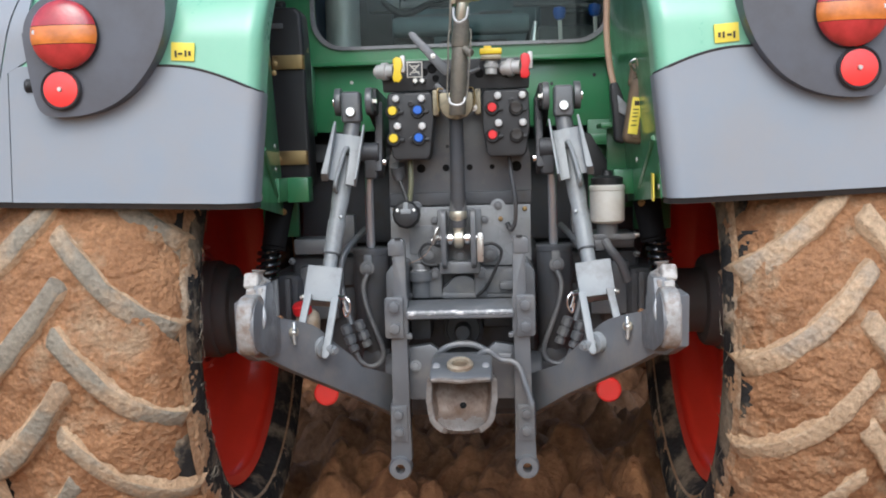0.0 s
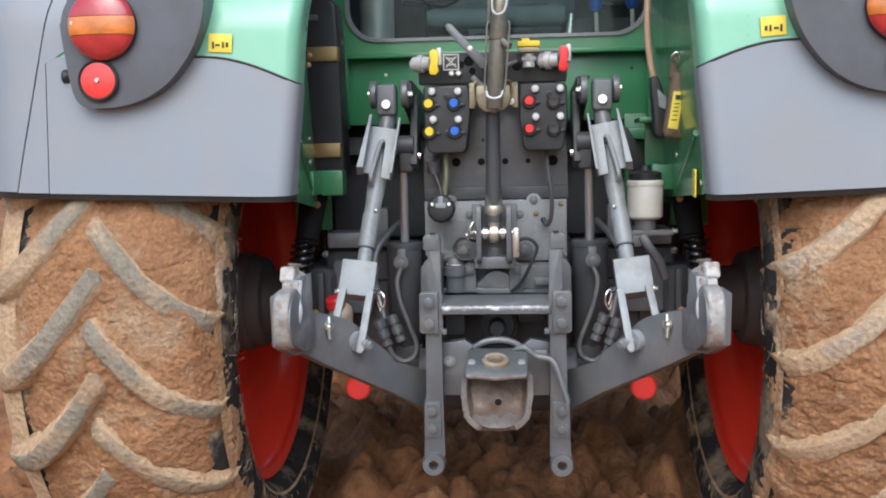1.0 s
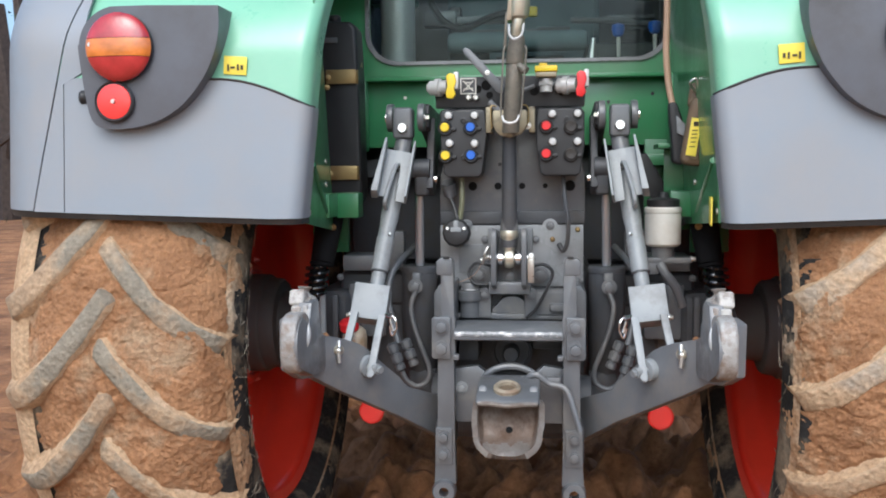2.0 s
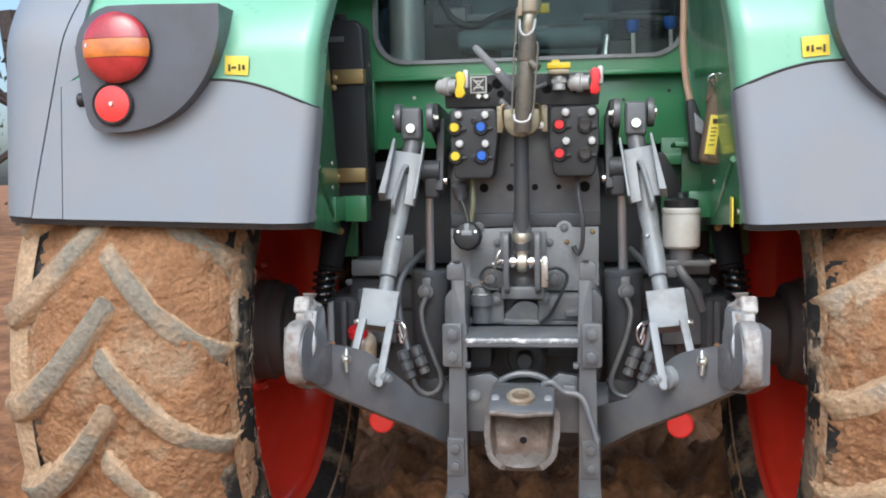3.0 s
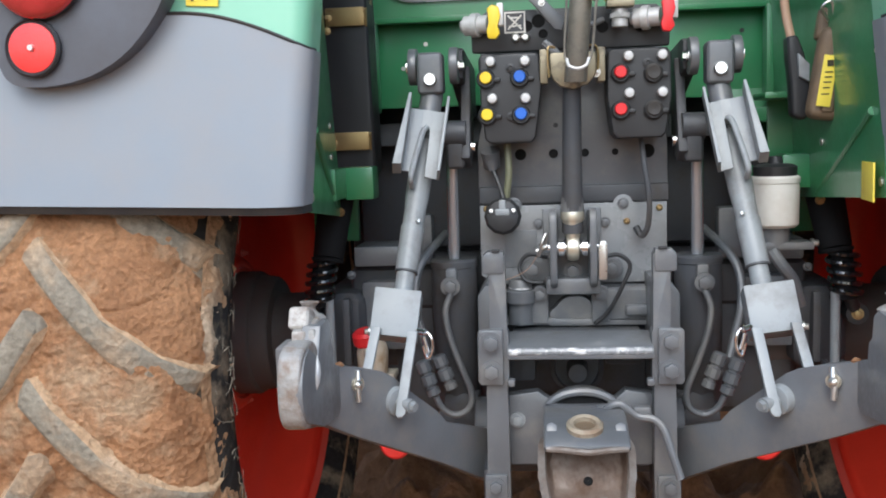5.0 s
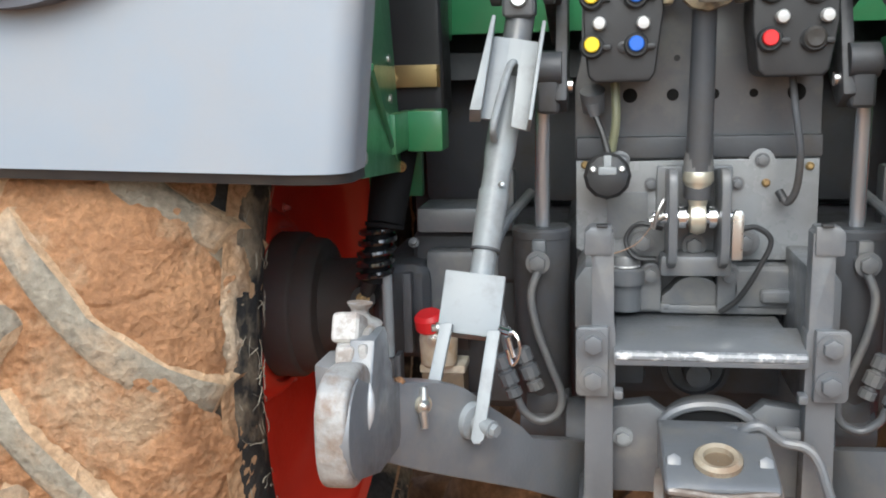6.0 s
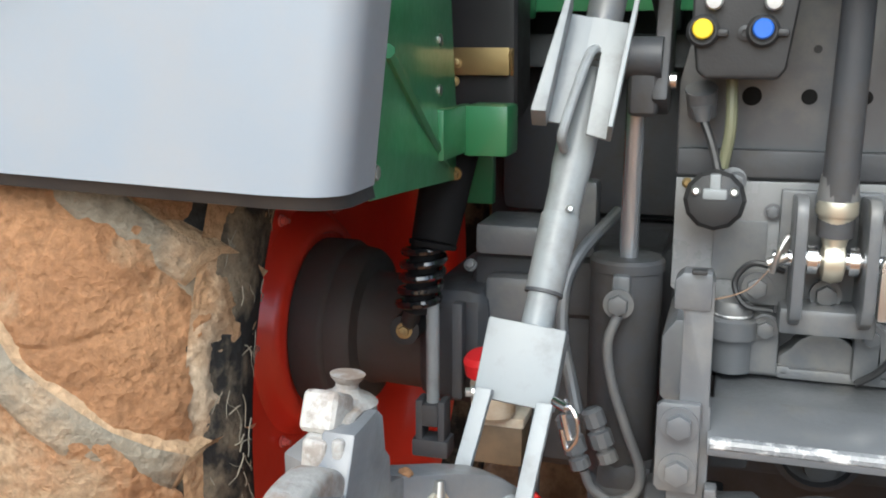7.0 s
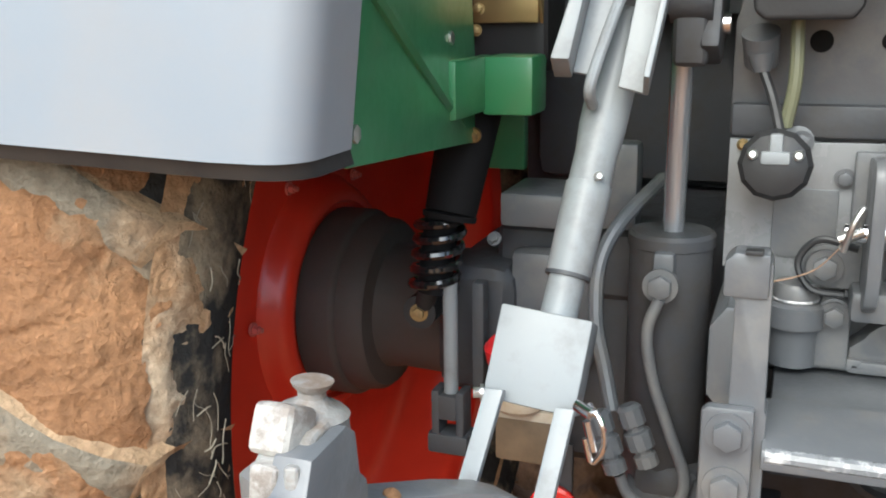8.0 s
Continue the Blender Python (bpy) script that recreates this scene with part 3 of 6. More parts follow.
def wrapped(u, width):
    """Offsets from a fender's inner end: a side face running backwards, a tight corner, then the broad rear face."""
    if u < 0.12:
        return 0.0, 0.077 - 0.047 * u / 0.12
    if u < 0.30:
        a = (u - 0.12) / 0.18 * math.pi / 2
        return -0.030 * (1 - math.cos(a)), 0.030 * (1 - math.sin(a))
    t = (u - 0.30) / 0.70
    return -0.030 - (width - 0.030) * t, 0.0


def fender_foot(x, s):
    """The fender's lower edge, rising a little outwards."""
    return (1.2265 if s < 0 else 1.2150) + 0.032 * max(0.0, -0.46 - x)


def inner_x(z):
    return -0.397 + 0.020 * (z - 1.22) / 0.23


def fender(s):
    shift = 0.027 if s > 0 else 0.0

    def edge_x(z):
        return inner_x(z) - shift

    def grey(u, v):
        x0 = -0.885
        zt = 1.22 + (grey_top(edge_x(1.4) + (x0 - edge_x(1.4)) * u) - 1.22) * v
        xi = edge_x(zt)
        dx, dy = wrapped(u, xi - x0)
        x = xi + dx
        foot = fender_foot(x, s)
        z = foot + (grey_top(x) - foot) * v
        return (x, fender_y(x, z) + dy, z)

    def grey_side(u, v):
        z = 1.222 + 0.62 * v
        x0 = -0.955 + 0.085 * (z - 1.22) / 0.42
        x = x0 + (-1.102 + 0.03 * max(0, (z - 1.42)) * 4 - x0) * (1 - (1 - u) ** 1.6)
        return (x, fender_y(x, z), z + fender_foot(x, s) - 1.22)

    def grey_mid(u, v):
        z = 1.2205 + 0.62 * v
        x1 = -0.952 + 0.085 * (z - 1.22) / 0.42
        x = -0.887 + (x1 + 0.887) * u if z < 1.5 else -0.845 + (x1 + 0.845) * u
        return (x, fender_y(x, z) + 0.001, z + fender_foot(x, s) - 1.22)

    def green(u, v):
        z0 = grey_top(edge_x(1.45) + wrapped(u, 0.52)[0]) - 0.040
        z = z0 + (1.90 - z0) * v
        xi = edge_x(z) - 0.003
        dx, dy = wrapped(u, xi + 0.90)
        return (xi + dx, fender_y(xi + dx, z) + dy + 0.004, z)

    shell = part("fender_shell", sheet(green, 36, 40, 0.005), GREEN_SHEEN, tractor, "green metal fender, paled by sky sheen in its colour", s)
    part("fender_panel", sheet(grey, 40, 14, 0.006), FENDER_GREY, shell, "smooth blue-grey plastic fender panel", s)
    part("fender_panel", sheet(grey_mid, 8, 24, 0.006), FENDER_GREY, shell, "", s)
    part("fender_panel", sheet(grey_side, 14, 24, 0.006), FENDER_GREY, shell, "", s)

    seam = []
    for i in range(41):
        dx, dy = wrapped(0.10 + 0.62 * i / 40, 0.50)
        x = edge_x(1.45) + dx
        seam.append((x, fender_y(x, grey_top(x)) + dy + 0.0005, grey_top(x) + 0.001))
    part("panel_seam", tube(seam, 0.0028, 6, 1), RUBBER, shell, "dark seam along the panel's top", s)

    def lip(u, v):
        dx, dy = wrapped(u, 0.70 - shift)
        x = -0.3995 - shift + dx
        return (x, fender_y(x, 1.22) + dy + 0.003 + 0.006 * v, fender_foot(x, s) + 0.001 - 0.013 * v)
    part("rubber_lip", sheet(lip, 60, 4, 0.014), RUBBER, shell, "dark rubber lip", s)

    # the inner side wall, running forwards from the fender's inner edge
    def wall_x(y):
        return -0.404 - 0.105 * (y + 0.91) if s < 0 else -0.424

    def side_wall(u, v):
        y = -0.908 + (0.41 if s < 0 else 0.66) * u
        z0 = 1.213 - 0.038 * u
        z = z0 + (1.95 - z0) * v
        return (wall_x(y) + (z - 1.22) * ((0.05 - 0.10 * u) if s < 0 else 0.04), y, z)
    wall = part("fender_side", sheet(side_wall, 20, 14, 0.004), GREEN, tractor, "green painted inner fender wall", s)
    part("rib", tube([(wall_x(-0.865) + 0.009, -0.865, 1.335), (wall_x(-0.56) - 0.001, -0.56, 1.20)], 0.007, 8, 2), GREEN, wall, "", s)
    for y, z in ((-0.895, 1.235), (-0.89, 1.42), (-0.60, 1.345), (-0.61, 1.29)):
        part("bolt", hexbolt((wall_x(y) + 0.001 + (z - 1.22) * ((0.05 - 0.10 * (y + 0.908) / 0.41) if s < 0 else 0.04), y, z), (1, 0, 0), 0.007, 0.006), ZINC, wall, "", s)
    if s > 0:
        ledge = part("fender_ledge", block((-0.415, -0.46, 1.375), (0.14, 0.10, 0.012), 0.004), GREEN, tractor, "green ledge on the fender wall", s)
        part("ledge_web", block((-0.43, -0.415, 1.31), (0.12, 0.008, 0.13), 0.002), GREEN, ledge, "", s)
    box = part("support_box", merged(block((-0.400, -0.50, 1.238), (0.056, 0.06, 0.062), 0.006), block((-0.431, -0.56, 1.240), (0.014, 0.12, 0.058), 0.004)), GREEN, tractor, "green box-section fender support", s)
    part("bolt", hexbolt((-0.440, -0.52, 1.185), (0, -1, -0.3), 0.006, 0.010), BRASS, box, "", s)
    if s > 0:
        part("stay", prism([(-0.47, 1.20), (-0.36, 1.16), (-0.36, 1.19), (-0.44, 1.30), (-0.47, 1.30)], 0.01, front(-0.42), 0.002), CAST_DARK, box, "", s)

    # unseen roof and liner added over the wheel arch to block light from above
    part("fender_top", block((-0.715, -0.06, 1.915), (0.68, 1.32, 0.02), 0.006), GREEN_SHEEN, shell, "", s)
    part("arch_liner", merged(block((-0.535, 0.06, 1.55), (0.012, 1.0, 0.72), 0.004), block((-0.72, 0.58, 1.50), (0.36, 0.012, 0.80), 0.004)), CAST_DARK, shell, "dark liner added to shade the wheel arch", s)

    # lamp housing
    hy = -1.004
    lx, lz = (0.010, 0.008) if s < 0 else (-0.002, 0.0)
    outline = [(-0.556, 1.634), (-0.556, 1.59), (-0.566, 1.545), (-0.590, 1.495), (-0.630, 1.447), (-0.676, 1.417), (-0.725, 1.402), (-0.775, 1.398), (-0.808, 1.404), (-0.826, 1.43), (-0.838, 1.50)]
    outline += [(-0.845, 1.56)] + arc(-0.763, 1.558, 0.080, 175, 95, 10) + [(-0.70, 1.638)]
    outline = [(p.x + lx, p.y + lz) for p in smooth_path([(x, z, 0) for x, z in outline], 3)]
    housing = part("lamp_housing", prism(outline, 0.09, front(hy + 0.002), 0.008, 3), LAMP_HOUSING, shell, "charcoal plastic lamp housing", s, soft=30)
    lens_c = (-0.755 + lx, hy, 1.557 + lz)
    part("lamp_bezel", turned([(0.054, 0.0), (0.066, 0.0), (0.068, 0.005), (0.0665, 0.011), (0.064, 0.012), (0.062, 0.008), (0.054, 0.006)], lens_c, (0, -1, 0), 48), BLACK, housing, "", s)

    def dome(lo, hi):
        bm = bmesh.new()
        R, n, mrows = 0.0635, 36, 12
        rows = []
        for j in range(mrows + 1):
            zz = lo + (hi - lo) * j / mrows
            half = math.sqrt(max(0, R * R - zz * zz))
            row = []
            for i in range(n + 1):
                xx = -half + 2 * half * i / n
                bulge = 0.020 * max(0, 1 - (xx * xx + zz * zz) / (R * R)) ** 0.5
                row.append(bm.verts.new((lens_c[0] + xx, lens_c[1] - 0.010 - bulge, lens_c[2] + zz)))
            rows.append(row)
        for a, b in zip(rows, rows[1:]):
            for i in range(n):
                bm.faces.new((a[i], a[i + 1], b[i + 1], b[i]))
        bmesh.ops.remove_doubles(bm, verts=bm.verts, dist=1e-5)
        bmesh.ops.recalc_face_normals(bm, faces=bm.faces)
        bmesh.ops.solidify(bm, geom=bm.faces[:], thickness=-0.004)
        bmesh.ops.recalc_face_normals(bm, faces=bm.faces)
        return bm
    part("lens", dome(0.0155, 0.0630), LENS_RED, housing, "red tail-lamp lens", s)
    part("lens", dome(-0.019, 0.0145), LENS_AMBER, housing, "amber indicator lens", s)
    part("lens", dome(-0.0630, -0.020), LENS_RED, housing, "", s)
    for dx in (-0.052, 0.047):
        part("screw", rod((lens_c[0] + dx, hy - 0.012, lens_c[2] + 0.004), (lens_c[0] + dx, hy - 0.026, lens_c[2] + 0.004), 0.0045, 0.004), ZINC, housing, "", s)
    rc = (-0.770 + lx, hy, 1.452 + lz)
    part("reflector_bezel", turned([(0.032, 0.0), (0.040, 0.0), (0.041, 0.006), (0.038, 0.009), (0.036, 0.006)], rc, (0, -1, 0), 40), BLACK, housing, "", s)
    part("reflector", turned([(0.0, 0.0085), (0.02, 0.0085), (0.034, 0.007), (0.036, 0.003), (0.036, 0.0)], rc, (0, -1, 0), 40), REFLECT, housing, "round red reflector", s)
    part("screw", rod((rc[0], hy - 0.008, rc[2]), (rc[0], hy - 0.013, rc[2]), 0.005, 0.004), ZINC, housing, "", s)
    part("plug", turned([(0.012, 0.0), (0.014, 0.004), (0.014, 0.014), (0.010, 0.018)], (-0.845 + lx, hy + 0.04, 1.465 + lz), (-1, -0.3, 0), 18), BLACK, housing, "", s)
    # sticker on the green
    sx = -0.527 if s < 0 else -0.538
    y = fender_y(sx, 1.53)
    st = part("sticker", block((sx, y - 0.0005, 1.530), (0.047, 0.003, 0.036), 0.001, Euler((radians(2), radians(4), 0)).to_matrix().to_4x4()), STICKER, shell, "yellow warning sticker with dark marks", s)
    for i, (dx, w, h) in enumerate(((-0.014, 0.004, 0.013), (-0.005, 0.009, 0.004), (0.006, 0.004, 0.012), (0.014, 0.005, 0.009))):
        part("print_bar", block((sx + dx, y - 0.0030, 1.526), (w, 0.001, h), 0.0), INK, st, "", s)


fender(-1)
fender(1)


def cab_wall():
    k = 10
    cx, cz, hx, hz, r = 0.0, 1.87, 0.40, 0.262, 0.085

    def inner_loop(g):
        pts = []
        for qx, qz, a in ((1, -1, -90), (1, 1, 0), (-1, 1, 90), (-1, -1, 180)):
            pts += arc(cx + qx * (hx + g - r), cz + qz * (hz + g - r), r, a, a + 90, k)
        return pts

    def ring(a, b, y0, y1):
        bm = bmesh.new()
        loops = [[bm.verts.new((x, y, z)) for x, z in pts] for pts, y in ((a, y0), (b, y0), (b, y1), (a, y1))]
        n = len(a)
        for p, q in zip(loops, loops[1:] + loops[:1]):
            for i in range(n):
                bm.faces.new((p[i], p[(i + 1) % n], q[(i + 1) % n], q[i]))
        bmesh.ops.recalc_face_normals(bm, faces=bm.faces)
        return bm
    a = inner_loop(0.0)
    b = []
    for x, z in a:
        t = min((0.52 if x > 0 else -0.52) / x if abs(x) > 1e-6 else 99, ((0.40 if z > cz else -0.305) / (z - cz)) if abs(z - cz) > 1e-6 else 99)
        b.append((x * t, cz + (z - cz) * t))
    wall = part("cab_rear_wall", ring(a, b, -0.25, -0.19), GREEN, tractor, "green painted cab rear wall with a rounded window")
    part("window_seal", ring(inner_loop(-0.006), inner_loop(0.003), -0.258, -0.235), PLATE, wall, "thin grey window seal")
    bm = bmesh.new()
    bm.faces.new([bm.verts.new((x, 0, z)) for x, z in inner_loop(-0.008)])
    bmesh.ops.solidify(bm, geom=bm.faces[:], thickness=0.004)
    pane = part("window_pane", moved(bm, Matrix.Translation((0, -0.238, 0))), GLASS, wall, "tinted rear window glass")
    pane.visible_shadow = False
    part("top_bar", rod((-0.56, -0.30, 1.793), (0.56, -0.30, 1.793), 0.013, seg=16), GREEN_SHEEN, wall, "green bar across the window")
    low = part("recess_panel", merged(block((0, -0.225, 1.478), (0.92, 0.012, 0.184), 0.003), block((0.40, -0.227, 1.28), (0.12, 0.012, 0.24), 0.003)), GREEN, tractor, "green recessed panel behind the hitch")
    part("recess_edge", block((0, -0.262, 1.567), (0.86, 0.03, 0.012), 0.004), GREEN, low)
    for x in (-0.405, 0.405):
        part("recess_edge", block((x, -0.27, 1.47), (0.016, 0.04, 0.19), 0.005), GREEN, low)
    for x, z in ((0.245, 1.50), (0.30, 1.465), (0.36, 1.52), (-0.30, 1.52), (-0.35, 1.47)):
        part("plug", rod((x, -0.231, z), (x, -0.235, z), 0.0045), BLACK if x > 0.24 and z > 1.49 else ZINC, low)
    part("lower_rail", block((0.385, -0.27, 1.345), (0.15, 0.05, 0.03), 0.006), GREEN, low)
    for s in (-1, 1):
        part("side_filler", block((-0.51, -0.235, 1.5), (0.10, 0.02, 0.8), 0.004), GREEN, wall, "", s)


cab_wall()


def cab_inside():
    cab = part("cab_lining", block((0, 1.38, 1.72), (1.20, 0.05, 0.80)), CAB_DARK, tractor, "dark cab interior behind the glass")
    part("cab_floor", block((0, 0.62, 1.33), (1.06, 1.56, 0.05)), CAB_DARK, cab)
    part("dashboard", block((0, 1.05, 1.72), (0.36, 0.30, 0.34), 0.05), CAB_DARK, cab)
    # out of view; added overhead to keep sky light off the recess and cab
    part("cab_roof", block((0, 0.35, 2.45), (1.35, 2.5, 0.10)), CAB_DARK, cab)
    for x in (-1, 1):
        part("side_lining", block((0.60 * x, 0.6, 1.72), (0.04, 1.5, 0.80)), CAB_DARK, cab)
        for y in (-0.1, 1.35):
            part("cab_post", block((0.58 * x, y, 2.0), (0.07, 0.10, 1.1)), CAB_DARK, cab)
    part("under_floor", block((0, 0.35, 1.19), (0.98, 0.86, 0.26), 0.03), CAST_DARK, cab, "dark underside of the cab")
    part("seat_roll", rod((-0.21, 0.02, 1.698), (0.20, 0.02, 1.698), 0.030, seg=24, r=0.02), CLOTH, cab, "grey rolled seat cushion")
    part("seat_back", block((0, 0.42, 1.85), (0.50, 0.10, 0.45), 0.04, seg=3), CLOTH, cab, "dark grey driver's seat back")
    part("console", block((0.30, 0.30, 1.62), (0.22, 0.45, 0.16), 0.03), CAB_DARK, cab)
    # Thick pale tube: its width and colour also stand in for a glow.
    part("silver_tube", rod((-0.345, -0.06, 1.5), (-0.345, -0.06, 2.1), 0.050, seg=24), SATIN, cab, "silver tube beside the seat, wide and pale for a glow")
    part("bracket", block((-0.24, 0.1, 1.78), (0.10, 0.05, 0.05), 0.01), CAST, cab)
    part("bracket", block((-0.20, 0.16, 1.70), (0.04, 0.05, 0.25), 0.01), CAST_DARK, cab)
    part("handrail", tube([(0.15, 0.05, 1.76), (0.30, 0.05, 1.755), (0.42, 0.05, 1.74)], 0.009), CAST, cab)
    for x, y, z, w, h in ((-0.12, 0.10, 1.775, 0.16, 0.022), (-0.05, 0.14, 1.742, 0.30, 0.016), (0.10, 0.10, 1.735, 0.10, 0.03), (0.33, 0.12, 1.775, 0.14, 0.012), (0.36, 0.16, 1.748, 0.12, 0.010), (-0.15, 0.08, 1.662, 0.12, 0.03), (0.03, 0.09, 1.655, 0.20, 0.016)):
        part("cab_fitting", block((x, y, z), (w, 0.03, h), 0.005), CAST if w > 0.13 else CAB_DARK, cab)
    part("cab_hose", tube([(-0.26, 0.04, 1.82), (-0.22, 0.0, 1.76), (-0.16, 0.02, 1.74), (-0.08, 0.06, 1.78), (0.02, 0.06, 1.80)], 0.010, 10), BLACK, cab)
    part("tag", block((0.035, 0.12, 1.80), (0.035, 0.02, 0.03), 0.006), YELLOW, cab)
    part("steering_wheel", turned([(0.145, -0.010), (0.158, -0.008), (0.162, 0.0), (0.158, 0.008), (0.145, 0.010), (0.140, 0.0), (0.145, -0.010)], (0.0, 0.86, 1.93), (0, -0.5, 1), 36, close=False), CAB_DARK, cab)
    for x, z in ((0.285, 1.718), (0.388, 1.724)):
        lever = part("lever", rod((x + 0.004, 0.0, 1.60), (x, 0.0, z), 0.006), WHITE, cab)
        part("knob", turned([(0.004, -0.018), (0.014, -0.012), (0.019, 0.004), (0.017, 0.018), (0.0, 0.024)], (x, 0.0, z), (0, 0, 1), 20), BLUE, lever, "blue lever knob")
    part("lever", merged(rod((0.205, 0.0, 1.60), (0.215, 0.0, 1.70), 0.02, 0.006)), ZINC, cab)


cab_inside()


# ---- gearbox, plates and the middle of the hitch ----
def middle():
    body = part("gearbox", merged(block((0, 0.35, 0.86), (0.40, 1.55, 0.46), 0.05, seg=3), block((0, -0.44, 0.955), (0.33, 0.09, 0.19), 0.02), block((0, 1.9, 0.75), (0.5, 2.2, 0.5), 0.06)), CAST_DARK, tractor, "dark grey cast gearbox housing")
    part("housing_ledge", merged(block((0.0, -0.575, 0.948), (0.236, 0.145, 0.016), 0.005)), CAST, body)
    part("housing_cover", merged(block((0.100, -0.50, 1.0), (0.115, 0.05, 0.066), 0.014, seg=3), block((0.115, -0.528, 0.990), (0.05, 0.02, 0.022), 0.009, seg=3)), CAST, body)
    part("housing_rib", merged(block((-0.10, -0.50, 0.968), (0.13, 0.04, 0.014), 0.005), block((0.05, -0.50, 0.966), (0.20, 0.04, 0.014), 0.005), block((0.05, -0.497, 1.030), (0.14, 0.012, 0.008), 0.003)), CAST, body)
    hump = [(-0.05, 0.97), (-0.05, 0.985)] + arc(0.0, 0.975, 0.042, 150, 30, 10) + [(0.05, 0.985), (0.05, 0.97)]
    part("cover_hump", prism(hump, 0.05, front(-0.515), 0.006), CAST, body)
    up = part("upper_plate", prism([(-0.178, 1.19), (-0.178, 1.30), (-0.168, 1.34), (-0.168, 1.48), (0.168, 1.48), (0.168, 1.34), (0.176, 1.30), (0.176, 1.19)], 0.01, front(-0.477), 0.002), CAST, tractor, "dark grey steel plate with drilled holes")
    part("fold", block((0, -0.487, 1.206), (0.352, 0.02, 0.032), 0.004), CAST_DARK, up)
    for x, r in ((-0.097, 0.0105), (-0.035, 0.0085), (0.024, 0.0075), (0.08, 0.006), (0.140, 0.0125)):
        part("hole", turned([(0.0, 0.0026), (r, 0.0026), (r * 1.04, 0.0)], (x, -0.477, 1.282), (0, -1, 0), 20), HOLE, up, "dark drilled hole")
    for x, z in ((-0.03, 1.335), (0.0, 1.36), (-0.165, 1.21)):
        part("rivet", rod((x, -0.479, z), (x, -0.480, z), 0.0045), BLACK, up)
    grey = [(-0.176, 1.055), (-0.176, 1.188)] + arc(-0.112, 1.186, 0.016, 180, 0, 8)[::1] + [(0.062, 1.188)] + arc(0.092, 1.184, 0.019, 170, 10, 8) + [(0.172, 1.188), (0.172, 1.05), (0.16, 1.038), (-0.15, 1.038)]
    pl = part("lower_plate", prism(grey, 0.008, front(-0.498), 0.0015), PLATE, tractor, "light grey painted steel plate")
    part("bolt", hexbolt((0.092, -0.499, 1.186), (0, -1, 0), 0.0075, 0.006), CAST, pl)
    part("bolt", hexbolt((-0.108, -0.499, 1.186), (0, -1, 0), 0.008, 0.004), CAST, pl)
    for x, z in ((0.158, 1.177), (0.098, 1.153), (-0.163, 1.182)):
        part("rivet", turned([(0.006, 0), (0.006, 0.003), (0.003, 0.006), (0, 0.006)], (x, -0.499, z), (0, -1, 0), 14), BRASS, pl)
    for x, z in ((-0.066, 1.152), (0.058, 1.152)):
        part("bolt", hexbolt((x, -0.499, z), (0, -1, 0), 0.007, 0.007), CAST, pl)
    # Darker slab laid on the light plate draws a shadow there.
    part("shadow_plate", block((-0.10, -0.4995, 1.105), (0.06, 0.003, 0.07), 0.001), CAST, pl)

    # top-link bracket
    br = part("top_link_bracket", merged(prism([(-0.058, 1.035), (-0.058, 1.18), (0.05, 1.18), (0.05, 1.035)], 0.014, front(-0.512), 0.003), block((-0.004, -0.53, 1.04), (0.10, 0.06, 0.03), 0.006)), CAST, tractor, "grey cast bracket holding the top link pin")
    cheek = [(-0.50, 1.045), (-0.50, 1.175), (-0.555, 1.182)] + arc(-0.575, 1.163, 0.020, 90, 180, 5) + [(-0.600, 1.075), (-0.590, 1.05), (-0.57, 1.04)]
    for x in (-0.046, 0.025):
        part("cheek", prism(cheek, 0.013, side(x), 0.004), CAST, br)
    part("foot", prism(arc(-0.078, 1.068, 0.022, 90, 270, 8) + [(-0.045, 1.046), (-0.045, 1.09)], 0.012, front(-0.520), 0.003), CAST, br)
    part("foot", prism(arc(0.068, 1.068, 0.022, -90, 90, 8) + [(0.035, 1.09), (0.035, 1.046)], 0.012, front(-0.520), 0.003), CAST, br)
    for x, z in ((-0.078, 1.068), (0.068, 1.068), (-0.004, 1.064)):
        part("bolt", hexbolt((x, -0.521, z), (0, -1, 0), 0.012, 0.012), CAST, br)
    pin = part("hitch_pin", rod((-0.066, -0.56, 1.112), (0.052, -0.56, 1.112), 0.009, seg=18, r=0.002), CHROME, None)
    tagged(pin, "bright steel hitch pin with clip holding the top link", "hitch pin")
    part("pin_handle", prism([(0.040, 1.057), (0.040, 1.12), (0.044, 1.127), (0.053, 1.127), (0.056, 1.12), (0.055, 1.057)], 0.012, front(-0.598), 0.003), ZINC, pin, "shiny flat pin handle")
    part("collar", rod((-0.030, -0.56, 1.112), (-0.020, -0.56, 1.112), 0.016), CHROME, pin)
    part("collar", rod((0.012, -0.56, 1.112), (0.022, -0.56, 1.112), 0.016), CHROME, pin)
    part("linch_clip", merged(tube([(-0.066, -0.585, 1.10), (-0.060, -0.59, 1.125), (-0.052, -0.585, 1.14), (-0.055, -0.575, 1.118), (-0.068, -0.575, 1.10)], 0.003), rod((-0.07, -0.575, 1.108), (-0.05, -0.575, 1.118), 0.006)), ZINC, pin)
    part("clip_cord", tube([(-0.066, -0.58, 1.105), (-0.09, -0.55, 1.07), (-0.13, -0.53, 1.05), (-0.155, -0.52, 1.048)], 0.0008, 6), HOSE_TAN, pin, "thin reddish cord")
    part("pin_strap", tube([(-0.05, -0.54, 1.092), (-0.085, -0.535, 1.098), (-0.103, -0.535, 1.075), (-0.09, -0.54, 1.05), (-0.06, -0.54, 1.046)], 0.0035, 8), BLACK, pin)
